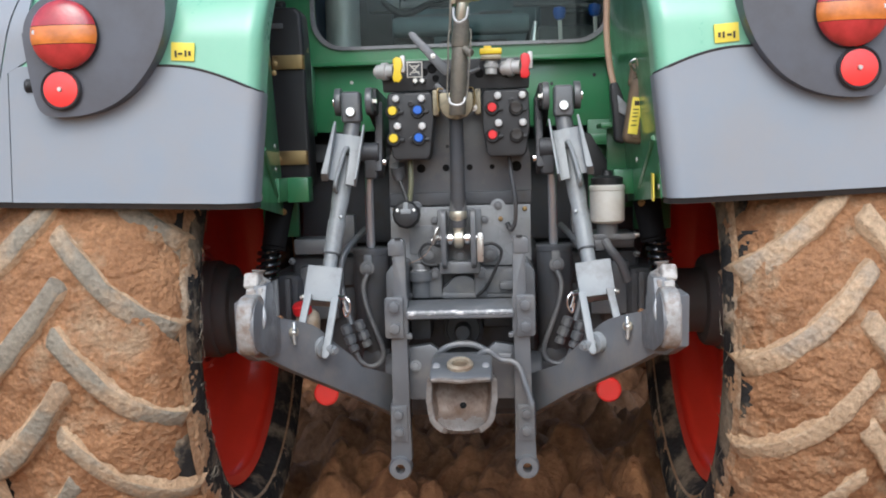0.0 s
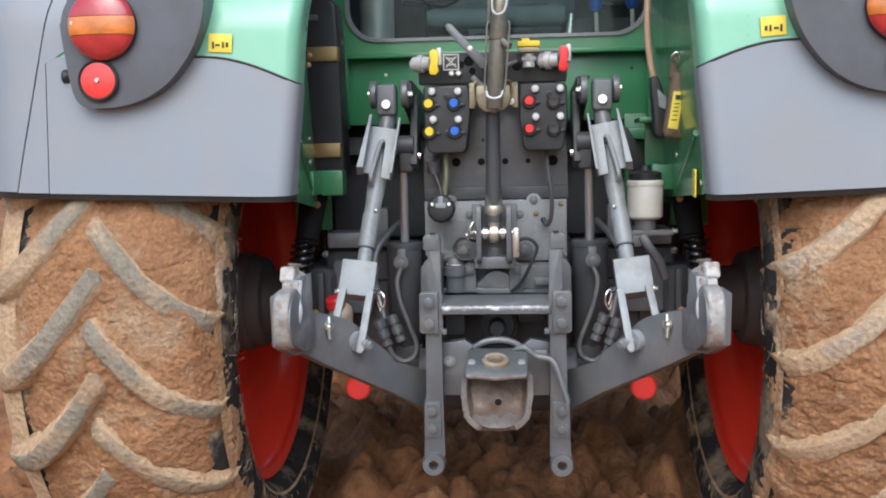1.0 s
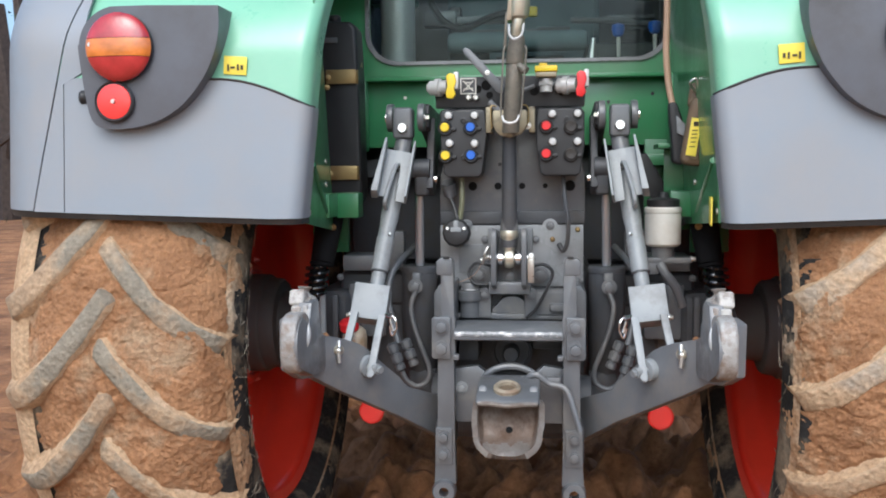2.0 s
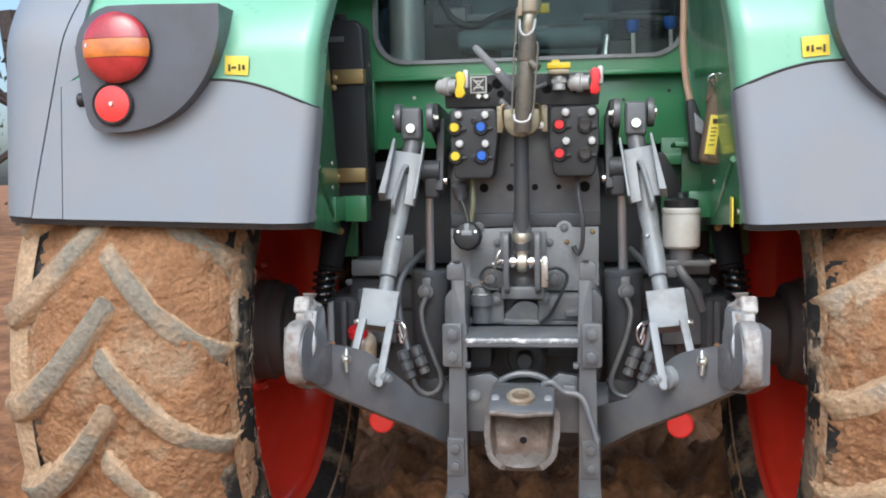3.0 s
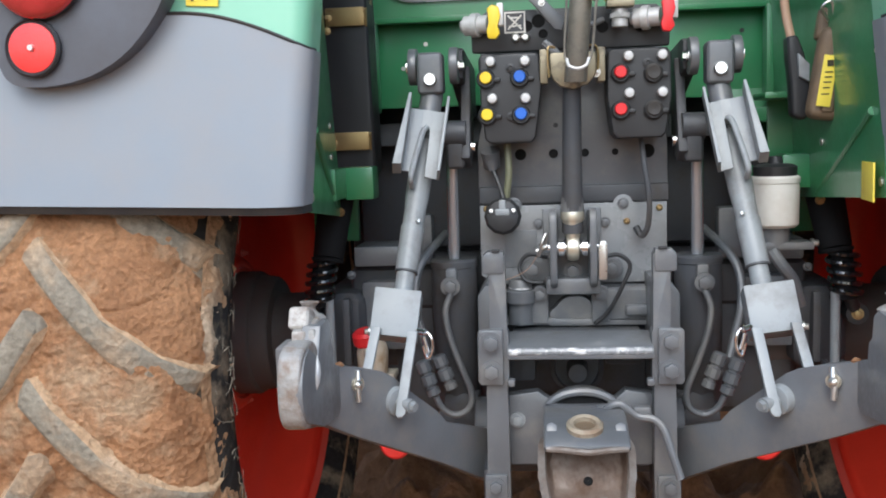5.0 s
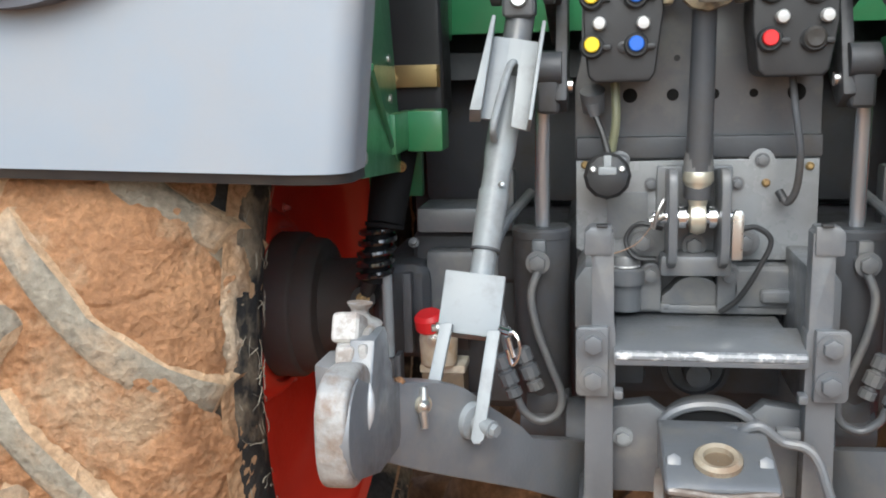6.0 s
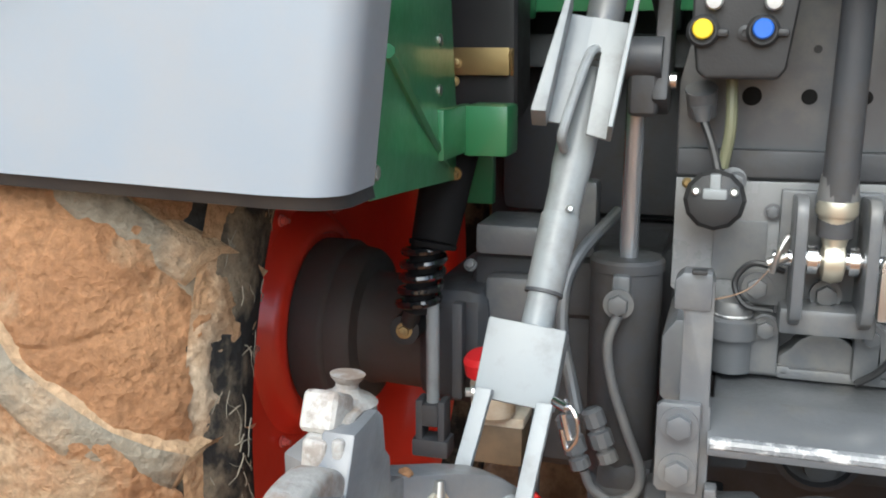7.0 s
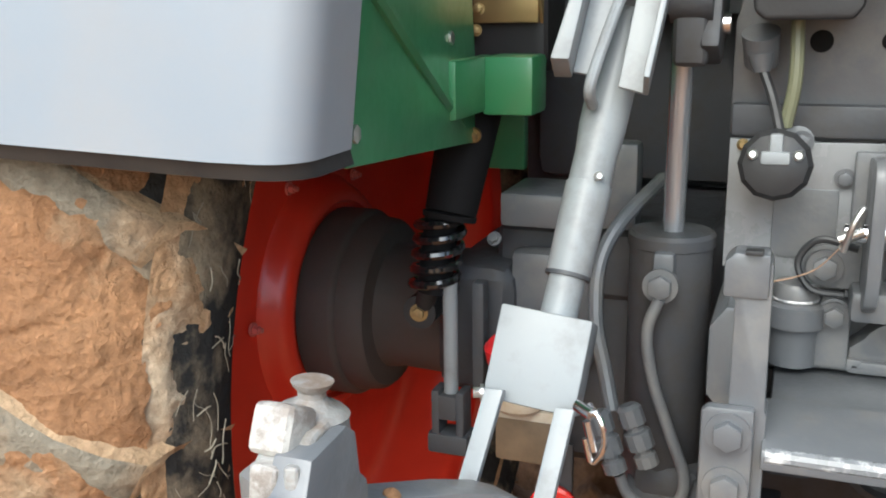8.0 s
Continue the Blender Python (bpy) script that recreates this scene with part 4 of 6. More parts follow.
    part("pin_strap", tube([(0.05, -0.57, 1.095), (0.078, -0.56, 1.097), (0.098, -0.56, 1.078), (0.085, -0.555, 1.04), (0.06, -0.54, 0.99), (0.035, -0.53, 0.965)], 0.004, 8), BLACK, pin)

    # the top link, folded upwards
    tl = part("top_link", merged(rod((-0.004, -0.56, 1.14), (-0.002, -0.585, 1.42), 0.019, 0.016, seg=22)), CAST_DARK, None)
    tagged(tl, "dark grey steel top link folded upright against the hitch", "top link")
    part("ball_end", merged(turned([(0.010, -0.013), (0.022, -0.010), (0.025, 0), (0.022, 0.010), (0.010, 0.013)], (-0.004, -0.56, 1.112), (1, 0, 0), 26), rod((-0.004, -0.565, 1.125), (-0.004, -0.562, 1.165), 0.011, 0.020), rod((-0.004, -0.562, 1.163), (-0.004, -0.563, 1.180), 0.022, 0.021, r=0.003)), PLATED, tl, "plated ball end")
    part("collar", rod((-0.004, -0.560, 1.176), (-0.004, -0.564, 1.205), 0.022, 0.019), CAST, tl)
    part("yoke_body", merged(rod((0.0, -0.640, 1.405), (0.0, -0.655, 1.560), 0.0195, 0.0185, seg=22, r=0.002), rod((0.0, -0.655, 1.556), (0.001, -0.662, 1.615), 0.0215, 0.0170, seg=22, r=0.004)), TAUPE, tl, "taupe plated link body")
    for x in (-0.0225, 0.0225):
        part("wire_bail", tube([(x * 0.72, -0.690, 1.436), (x, -0.690, 1.450), (x * 1.06, -0.690, 1.52), (x * 1.1, -0.688, 1.578), (x * 0.9, -0.684, 1.590)], 0.0021, 8), TAUPE, tl, "bent bright wire bail")
    part("yoke_loop", tube([(-0.0185, -0.690, 1.440), (-0.014, -0.694, 1.428), (0.0, -0.696, 1.423), (0.014, -0.694, 1.428), (0.0185, -0.690, 1.440)], 0.0028, 8), SATIN, tl, "bright bottom of the bail")
    part("handle_peg", merged(rod((0.004, -0.66, 1.556), (0.022, -0.68, 1.540), 0.0075, seg=14, r=0.002), rod((0.019, -0.678, 1.543), (0.027, -0.685, 1.536), 0.0095, seg=14, r=0.003)), TAUPE, tl)
    part("yoke_loop", tube([(-0.017, -0.692, 1.635), (-0.014, -0.697, 1.612), (-0.002, -0.700, 1.602), (0.012, -0.697, 1.611), (0.016, -0.692, 1.635)], 0.0028, 8), SATIN, tl)
    part("latch", rod((0.0, -0.665, 1.608), (0.002, -0.665, 1.650), 0.0125, 0.0145, seg=20, r=0.003), PLATED, tl)
    part("claw", merged(turned([(0.0, 0.0), (0.014, 0.0), (0.0215, 0.006), (0.0225, 0.014), (0.0225, 0.075), (0.020, 0.082), (0.0, 0.083)], (0.002, -0.665, 1.648), (0.0, 0.0, 1), 24), block((-0.018, -0.66, 1.69), (0.010, 0.04, 0.09), 0.003)), PLATED, tl, "bright plated steel claw")
    part("side_bar", prism([(-0.640, 1.585), (-0.672, 1.59), (-0.676, 1.662), (-0.655, 1.668)], 0.006, side(-0.027), 0.002), TAUPE, tl)
    lean = Matrix(((1, 0, 0.075, -0.075 * 1.42 * K + 0.005), (0, 1, -0.12, 0.12 * 1.42 * K), (0, 0, 1, 0), (0, 0, 0, 1)))
    for ob in tl.children:
        if ob.name.split(".")[0] in ("yoke_body", "wire_bail", "yoke_loop", "handle_peg", "claw", "latch", "side_bar"):
            ob.data.transform(lean)
    # the catch that holds it
    ca = part("link_catch", block((-0.050, -0.555, 1.437), (0.014, 0.06, 0.060), 0.003), KHAKI, tractor, "khaki plated catch holding the top link")
    part("catch_ear", block((0.050, -0.555, 1.437), (0.014, 0.06, 0.060), 0.003), KHAKI, ca)
    part("catch_plate", prism([(-0.040, 1.458), (-0.040, 1.425), (-0.033, 1.409), (-0.022, 1.399), (0.0, 1.394), (0.026, 1.402), (0.036, 1.414), (0.042, 1.428), (0.040, 1.458)], 0.020, front(-0.612), 0.006), KHAKI, ca)
    part("bolt", hexbolt((0.040, -0.588, 1.423), (0, -1, 0), 0.006, 0.006), ZINC, ca)
    part("wire_clip", tube([(0.020, -0.612, 1.466), (0.038, -0.616, 1.467), (0.043, -0.617, 1.45), (0.042, -0.617, 1.425)], 0.002, 6), BRASS, ca)
    part("wire_clip", tube([(-0.030, -0.612, 1.466), (-0.042, -0.616, 1.466), (-0.043, -0.617, 1.44), (-0.041, -0.617, 1.415)], 0.002, 6), BRASS, ca)
    lev = part("catch_lever", merged(prism([(-0.105, 1.588), (-0.110, 1.598), (-0.102, 1.604), (-0.093, 1.60), (-0.012, 1.515), (-0.018, 1.497), (-0.03, 1.50)], 0.008, front(-0.595), 0.002)), CAST, tractor, "flat grey steel hitch lever")
    part("pivot", hexbolt((-0.052, -0.596, 1.545), (0, -1, 0), 0.004, 0.004), ZINC, lev)
    part("lever_arm", tube([(-0.048, -0.58, 1.478), (-0.028, -0.59, 1.458), (-0.012, -0.60, 1.440)], 0.008, 8), CAST, lev)
    part("lever_arm", tube([(0.055, -0.57, 1.515), (0.035, -0.58, 1.507), (0.01, -0.585, 1.505)], 0.005, 8), CAST, lev)


middle()


def valves():
    rail = part("valve_bracket", prism([(-0.178, 1.468), (-0.180, 1.52), (-0.150, 1.541), (0.150, 1.541), (0.175, 1.52), (0.172, 1.468)], 0.02, front(-0.55), 0.004), BLACK, tractor, "black bracket plate for the hydraulic couplings")
    for x, z, r in ((-0.078, 1.512, 0.008), (-0.058, 1.520, 0.010), (-0.05, 1.497, 0.007), (0.055, 1.505, 0.009), (0.120, 1.50, 0.006)):
        part("hole", turned([(r * 0.3, 0.0004), (r, 0.0004), (r, 0.0015), (r * 1.15, 0.0015), (r * 1.2, 0)], (x, -0.55, z), (0, -1, 0), 18), HOLE, rail)
    for x, z in ((-0.099, 1.492), (-0.082, 1.492)):
        part("cap", turned([(0.0075, 0), (0.0075, 0.008), (0.005, 0.011), (0, 0.011)], (x, -0.551, z), (0, -1, 0), 16), ZINC, rail)
    # the pictogram plate
    sign = part("pictogram_plate", block((-0.1000, -0.5515, 1.519), (0.038, 0.003, 0.038), 0.0005), WHITE, rail, "small white pictogram plate")
    part("print_bar", block((-0.1000, -0.5532, 1.519), (0.032, 0.0012, 0.032), 0), CAST_DARK, sign)
    for i, (dx, dz, rot, w) in enumerate(((0, 0, 45, 0.030), (0, 0, -45, 0.030), (-0.005, -0.007, 0, 0.010), (0.006, -0.006, 0, 0.010), (0, 0.008, 0, 0.012))):
        part("print_bar", block((-0.1000 + dx, -0.5542, 1.519 + dz), (w * 1.15, 0.001, 0.0028), 0, Euler((0, radians(rot), 0)).to_matrix().to_4x4()), WHITE, sign)
    # yellow-capped and red-capped air couplings
    for x, cap, d in ((-0.150, YELLOW, -1), (0.148, KNOB_RED, -1)):
        v = part("air_coupling", merged(turned([(0.010, -0.045), (0.012, -0.040), (0.017, -0.038), (0.017, -0.026), (0.021, -0.024), (0.021, -0.012), (0.016, -0.010), (0.016, 0.008)], (x - 0.002, -0.575, 1.515), (1, -0.35, 0), 26)), SATIN, rail, "grey metal air coupling")
        part("coupling_cap", prism([(x + 0.004, 1.487), (x + 0.002, 1.500), (x + 0.006, 1.515), (x + 0.003, 1.538), (x + 0.012, 1.545), (x + 0.024, 1.541), (x + 0.027, 1.525), (x + 0.022, 1.508), (x + 0.026, 1.495), (x + 0.018, 1.485)], 0.014, front(-0.612), 0.004), cap, v, "yellow coupling cap" if x < 0 else "red coupling cap")
        part("band", block((x + 0.026, -0.596, 1.528), (0.012, 0.02, 0.040), 0.004), SATIN, v)
    c = part("test_coupling", merged(rod((0.083, -0.58, 1.500), (0.083, -0.58, 1.53), 0.014), rod((0.083, -0.58, 1.515), (0.083, -0.58, 1.523), 0.019, seg=6)), SATIN, rail, "grey coupling with a yellow lid")
    part("lid", merged(block((0.083, -0.59, 1.551), (0.052, 0.034, 0.014), 0.004), block((0.076, -0.593, 1.560), (0.018, 0.02, 0.008), 0.003)), YELLOW, c, "yellow hinged lid")
    part("lid_base", block((0.083, -0.588, 1.538), (0.048, 0.03, 0.012), 0.003), KHAKI, c)


valves()


def coupler_block(left):
    s0 = -1 if left else 1
    if left:
        poly = [(-0.166, 1.455), (-0.160, 1.463), (-0.064, 1.463), (-0.057, 1.456), (-0.055, 1.40), (-0.066, 1.315), (-0.074, 1.304), (-0.148, 1.304), (-0.157, 1.312), (-0.163, 1.36)]
        caps = ((-0.144, 1.449), (-0.083, 1.448), (-0.142, 1.384), (-0.083, 1.383))
        discs = ((-0.153, 1.421, YELLOW), (-0.093, 1.421, BLUE), (-0.152, 1.356, YELLOW), (-0.092, 1.356, BLUE))
    else:
        poly = [(0.061, 1.456), (0.067, 1.463), (0.163, 1.463), (0.171, 1.455), (0.172, 1.38), (0.162, 1.314), (0.154, 1.306), (0.078, 1.306), (0.069, 1.315), (0.060, 1.38)]
        caps = ((0.097, 1.449), (0.155, 1.449), (0.098, 1.385), (0.155, 1.385))
        discs = ((0.083, 1.422, KNOB_RED), (0.140, 1.420, BLACK), (0.083, 1.358, KNOB_RED), (0.140, 1.357, BLACK))
    b = part("coupler_block", prism(poly, 0.085, front(-0.578), 0.010, 3), BLACK, tractor, "black hydraulic coupler block with coloured caps on the hitch")
    tagged(b, "black hydraulic coupler block with yellow and blue caps" if left else "black hydraulic coupler block with red and black caps")
    for x, z in caps:
        part("pressure_cap", turned([(0.009, 0), (0.0095, 0.010), (0.0075, 0.014), (0, 0.015)], (x, -0.578, z), (0, -1, 0), 18), SATIN, b, "silver coupling tip")
    for x, z, m in discs:
        ring = part("coupling", turned([(0.017, 0.0), (0.017, 0.006), (0.014, 0.010), (0.0125, 0.010), (0.0125, 0.004), (0, 0.004)], (x, -0.578, z - 0.002), (0, -1, 0), 24), BLACK, b)
        if m is not BLACK:
            part("colour_cap", turned([(0.0105, 0), (0.0105, 0.013), (0.009, 0.0145), (0, 0.0145)], (x, -0.578, z), (0, -1, 0), 24), m, ring, "round coloured dust cap")
        else:
            part("dust_cap", turned([(0.014, 0), (0.0145, 0.010), (0.011, 0.013), (0.0, 0.011)], (x, -0.578, z), (0, -1, 0), 24), RUBBER, ring)
        part("lever_lug", block((x + 0.020, -0.582, z - 0.004), (0.012, 0.01, 0.008), 0.003), BLACK, ring)
    mx = sum(p[0] for p in caps) / 4
    for z in (1.437, 1.352):
        part("screw", turned([(0.008, 0), (0.008, 0.003), (0.004, 0.004), (0.004, 0.001), (0, 0.001)], (mx + 0.004, -0.579, z), (0, -1, 0), 16), BLACK, b)


coupler_block(True)
coupler_block(False)


def sockets():
    s = part("trailer_socket", turned([(0.024, -0.02), (0.031, -0.016), (0.034, 0.0), (0.034, 0.012), (0.029, 0.022), (0.016, 0.028), (0, 0.029)], (-0.130, -0.548, 1.171), (0, -1, 0.12), 12), BLACK, tractor, "black round trailer light socket with a flip lid", soft=25)
    part("lid_hinge", merged(block((-0.130, -0.571, 1.190), (0.012, 0.012, 0.026), 0.003), block((-0.130, -0.573, 1.181), (0.026, 0.012, 0.012), 0.003)), LINK, s, "grey hinge tab")
    for dx in (-0.020, 0.020):
        part("screw", turned([(0.005, 0), (0.005, 0.004), (0.003, 0.006), (0, 0.006)], (-0.130 + dx, -0.571, 1.183), (0, -1, 0.2), 12), ZINC, s)
    part("cable", tube([(-0.128, -0.545, 1.20), (-0.137, -0.53, 1.23), (-0.150, -0.52, 1.262)], 0.005, 8), BLACK, s)
    part("cable_plug", merged(rod((-0.150, -0.505, 1.262), (-0.152, -0.52, 1.292), 0.016, 0.018), rod((-0.149, -0.52, 1.255), (-0.151, -0.52, 1.272), 0.008, 0.013)), CAST, s, "grey cable plug")
    h = part("drain_hose", tube([(-0.120, -0.53, 1.31), (-0.118, -0.535, 1.25), (-0.124, -0.53, 1.205)], 0.0065, 10), OLIVE, tractor, "translucent olive drain hose below the coupler")
    h2 = part("drain_hose", tube([(0.122, -0.535, 1.31), (0.126, -0.548, 1.26), (0.134, -0.552, 1.20), (0.133, -0.54, 1.15), (0.124, -0.528, 1.128), (0.117, -0.522, 1.136)], 0.0052, 10), CAST_DARK, tractor, "thin dark drain hose below the coupler")
    part("hose_end", rod((0.119, -0.523, 1.132), (0.114, -0.515, 1.142), 0.0065), BLACK, h2)
    f = part("oil_filler", merged(turned([(0.024, 0.965), (0.024, 1.005), (0.030, 1.006), (0.030, 1.028), (0.026, 1.030), (0.0, 1.030)], (-0.102, -0.515, 0), (0, 0, 1), 28)), CAST, tractor, "grey oil filler neck with a cap")
    part("cap", turned([(0.022, 1.030), (0.022, 1.044), (0.019, 1.049), (0.0, 1.050)], (-0.102, -0.515, 0), (0, 0, 1), 24), CAST, f)
    part("cap_edge", turned([(0.0225, 1.0315), (0.0235, 1.033), (0.0225, 1.0345)], (-0.102, -0.515, 0), (0, 0, 1), 24, close=False), WORN_PAINT, f, "bright worn cap edge")
    for x in (-0.066, 0.046):
        m = part("mount_lug", prism(arc(x, 1.022, 0.016, 0, 180, 8) + [(x - 0.016, 0.965), (x + 0.016, 0.965)], 0.03, front(-0.525), 0.004), CAST, tractor, "grey cast mounting lug")
        part("bolt", hexbolt((x, -0.526, 1.020), (0, -1, 0), 0.010, 0.010), CAST, m)


sockets()


# ---- drawbar frame ----
def rail(s):
    up = [(-0.157, 1.118), (-0.152, 1.124), (-0.128, 1.124), (-0.122, 1.116), (-0.121, 0.99), (-0.119, 0.988), (-0.119, 0.905), (-0.122, 0.90), (-0.121, 0.70), (-0.119, 0.612), (-0.168, 0.612), (-0.164, 0.70), (-0.160, 0.76), (-0.158, 0.90), (-0.150, 0.99), (-0.150, 1.085), (-0.157, 1.092)]
    r = part("drawbar_rail", prism(up, 0.032, front(-0.716), 0.004), CAST, tractor, "upright grey steel drawbar rail", s)
    part("rail_cap", prism([(-0.160, 1.088), (-0.160, 1.118), (-0.152, 1.126), (-0.124, 1.126), (-0.124, 1.088)], 0.03, front(-0.720), 0.004), CAST, r, "", s)
    part("slot", block((-0.137, -0.720, 1.1275), (0.014, 0.012, 0.004), 0.001), BLACK, r, "", s)
    part("clamp_plate", prism([(-0.171, 0.905), (-0.171, 0.990), (-0.166, 0.995), (-0.128, 0.995), (-0.128, 0.900), (-0.166, 0.900)], 0.012, front(-0.728), 0.004), CAST, r, "", s)
    for z in (0.973, 0.924):
        part("bolt", hexbolt((-0.148, -0.728, z), (0, -1, 0), 0.013, 0.012), CAST, r, "", s)
    part("clamp_plate", prism([(-0.166, 0.658), (-0.164, 0.742), (-0.126, 0.742), (-0.126, 0.658)], 0.008, front(-0.723), 0.004), CAST, r, "", s)
    for z in (0.722, 0.682):
        part("bolt", hexbolt((-0.146, -0.724, z), (0, -1, 0), 0.011, 0.010), CAST, r, "", s)
    part("rail_eye", turned([(0.011, -0.018), (0.024, -0.018), (0.027, -0.012), (0.027, 0.012), (0.024, 0.018), (0.011, 0.018), (0.011, -0.018)], (-0.146, -0.712, 0.596), (0, -1, 0), 28, close=False), CAST, r, "drilled eye at the rail's foot", s)
    part("stop_lug", block((-0.115, -0.725, 0.905), (0.012, 0.02, 0.012), 0.003), CAST, r, "", s)
    part("back_bracket", prism([(-0.174, 0.975), (-0.174, 1.040), (-0.160, 1.060), (-0.13, 1.060), (-0.13, 0.86), (-0.160, 0.86), (-0.166, 0.965)], 0.16, front(-0.655), 0.005), CAST, r, "", s)
    part("foot_bracket", block((-0.152, -0.60, 0.70), (0.034, 0.20, 0.09), 0.008), CAST_DARK, r, "", s)


rail(-1)
rail(1)


def drawbar():
    lip = [(-0.650, 0.977), (-0.690, 0.970), (-0.716, 0.966), (-0.726, 0.961), (-0.729, 0.954), (-0.728, 0.944), (-0.720, 0.944), (-0.718, 0.952), (-0.700, 0.957), (-0.650, 0.966)]
    step = part("shield_step", prism(lip, 0.242, side(-0.121), 0.0015), CAST, tractor, "grey step plate with a worn shiny front edge")
    part("worn_edge", tube([(-0.118, -0.7245, 0.9565), (0.118, -0.7245, 0.9565)], 0.0068, 10, 2), WORN_PAINT, step, "paint worn to bright steel")
    # Underside and recess get a darker grey: shade put into their colour.
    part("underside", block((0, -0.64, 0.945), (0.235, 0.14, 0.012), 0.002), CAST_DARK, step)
    back = part("pto_recess", merged(block((0, -0.47, 0.885), (0.26, 0.04, 0.12), 0.004), block((-0.10, -0.53, 0.895), (0.05, 0.12, 0.05), 0.01), block((0.085, -0.52, 0.91), (0.07, 0.10, 0.03), 0.01)), CAST_DARK, tractor, "recess round the power take-off shaft, shade in its dark colour")
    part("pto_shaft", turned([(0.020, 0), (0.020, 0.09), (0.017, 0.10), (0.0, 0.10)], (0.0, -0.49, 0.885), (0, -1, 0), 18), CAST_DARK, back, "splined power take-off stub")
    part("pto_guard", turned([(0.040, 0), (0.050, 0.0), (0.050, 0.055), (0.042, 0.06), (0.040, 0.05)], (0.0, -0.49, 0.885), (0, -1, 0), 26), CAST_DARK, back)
    arch = [(-0.130, 0.745), (-0.130, 0.868), (-0.072, 0.876)] + [(0.004 + 1.22 * (p[0] - 0.004), 0.838 + 0.86 * (p[1] - 0.836)) for p in arc(0.004, 0.836, 0.050, 150, 30, 12)] + [(0.078, 0.878), (0.130, 0.870), (0.130, 0.745)]
    plate = part("drawbar_plate", prism(arch, 0.03, front(-0.678), 0.004), CAST, tractor, "grey steel drawbar carrier plate with an arched top")
    part("arch_rim", tube([(0.004 + 1.22 * (p[0] - 0.004), -0.684, 0.842 + 0.70 * (p[1] - 0.836)) for p in arc(0.004, 0.836, 0.050, 170, 10, 9)], 0.0078, 8, 2), CAST, plate)
    part("arch_gap", prism([(0.004 + 1.2 * (p[0] - 0.004), p[1] - 0.002) for p in arc(0.004, 0.836, 0.042, 180, 0, 12)], 0.004, front(-0.6805), 0.0), HOLE, plate)
    for x in (-0.108,):
        part("bolt", hexbolt((x, -0.679, 0.826), (0, -1, 0), 0.0095, 0.010), LINK, plate)
    jaw = part("hitch_jaw", prism([(-0.70, 0.800), (-0.70, 0.862), (-0.745, 0.862), (-0.800, 0.858), (-0.852, 0.847), (-0.866, 0.838), (-0.858, 0.827), (-0.790, 0.818)], 0.134, side(-0.063), 0.007, 3), CAST, tractor, "rusty worn drawbar jaw with a pin hole")
    part("pin_hole", turned([(0.017, 0.0), (0.029, 0.0), (0.029, 0.007), (0.024, 0.011), (0.018, 0.009), (0.017, 0.0)], (0.002, -0.822, 0.855), (0, -0.28, 1), 30, close=False), BEIGE, jaw, "worn pale rim of the pin hole")
    part("pin_bore", turned([(0.001, 0.0), (0.0175, 0.0), (0.0175, 0.004)], (0.002, -0.822, 0.857), (0, -0.28, 1), 24, close=False), BROWN, jaw)
    for x in (-0.050, 0.058):
        part("bolt", hexbolt((x, -0.815, 0.850), (0, -0.80, 0.60), 0.0095, 0.011, False), CAST, jaw)

    def rim_of(u, v):
        return min((1 - abs(2 * u - 1)) / 0.15, (1 - v) / 0.30, 1.0)

    def scoop(u, v):
        e, t = 2 * u - 1, max(0.0, (v - 0.42) / 0.58)
        half = 0.0655 - 0.010 * t - 0.018 * max(0.0, (v - 0.72) / 0.28) ** 2
        m = rim_of(u, v)
        hollow = 0.036 * m * m * (3 - 2 * m)
        z = 0.828 - 0.101 * v + 0.008 * t * t * abs(e) ** 3
        return (0.004 + half * e, -0.802 - 0.074 * v ** 0.8 + hollow + 0.002 * noise.noise((14 * e, 11 * v, 3.0)), z)
    lower_jaw = part("lower_jaw", sheet(scoop, 48, 44, 0.013), JAW, jaw, "worn and rusty scooped lower jaw")
    lower_jaw.data.materials.append(JAW_RIM)
    for p in lower_jaw.data.polygons:
        x, z = p.center.x / K - 0.004, p.center.z / K
        v = (0.828 - z) / 0.101
        half = 0.0655 - 0.010 * max(0.0, (v - 0.42) / 0.58) - 0.018 * max(0.0, (v - 0.72) / 0.28) ** 2
        p.material_index = 1 if min((1 - abs(x) / half) / 0.12, (1 - v) / 0.36) < 0.45 + 0.25 * noise.noise((x * 60, z * 60, 1.0)) else 0
    part("jaw_lip", tube([(-0.058, -0.860, 0.834), (-0.030, -0.866, 0.834), (0.004, -0.868, 0.831), (0.038, -0.866, 0.834), (0.066, -0.860, 0.834)], 0.0050, 8), JAW_RIM, jaw, "worn upper lip of the jaw")
    part("drain_hole", turned([(0.0005, 0.0), (0.0055, 0.0), (0.0075, -0.002)], (0.006, -0.8185, 0.768), (0, -0.80, 0.6), 18, close=False), HOLE, jaw)
    lever = part("release_lever", tube([(0.034, -0.725, 0.848), (0.048, -0.735, 0.866), (0.064, -0.738, 0.870), (0.080, -0.738, 0.858), (0.093, -0.738, 0.849), (0.118, -0.742, 0.845), (0.133, -0.748, 0.830), (0.143, -0.755, 0.800), (0.158, -0.765, 0.752)], 0.0070, 10), CAST, tractor, "bent grey steel release lever")
    part("lever_knuckle", rod((0.024, -0.72, 0.848), (0.040, -0.72, 0.852), 0.014), CAST, lever)
    part("lever_stop", block((0.100, -0.722, 0.856), (0.03, 0.02, 0.014), 0.004), CAST, lever)


drawbar()


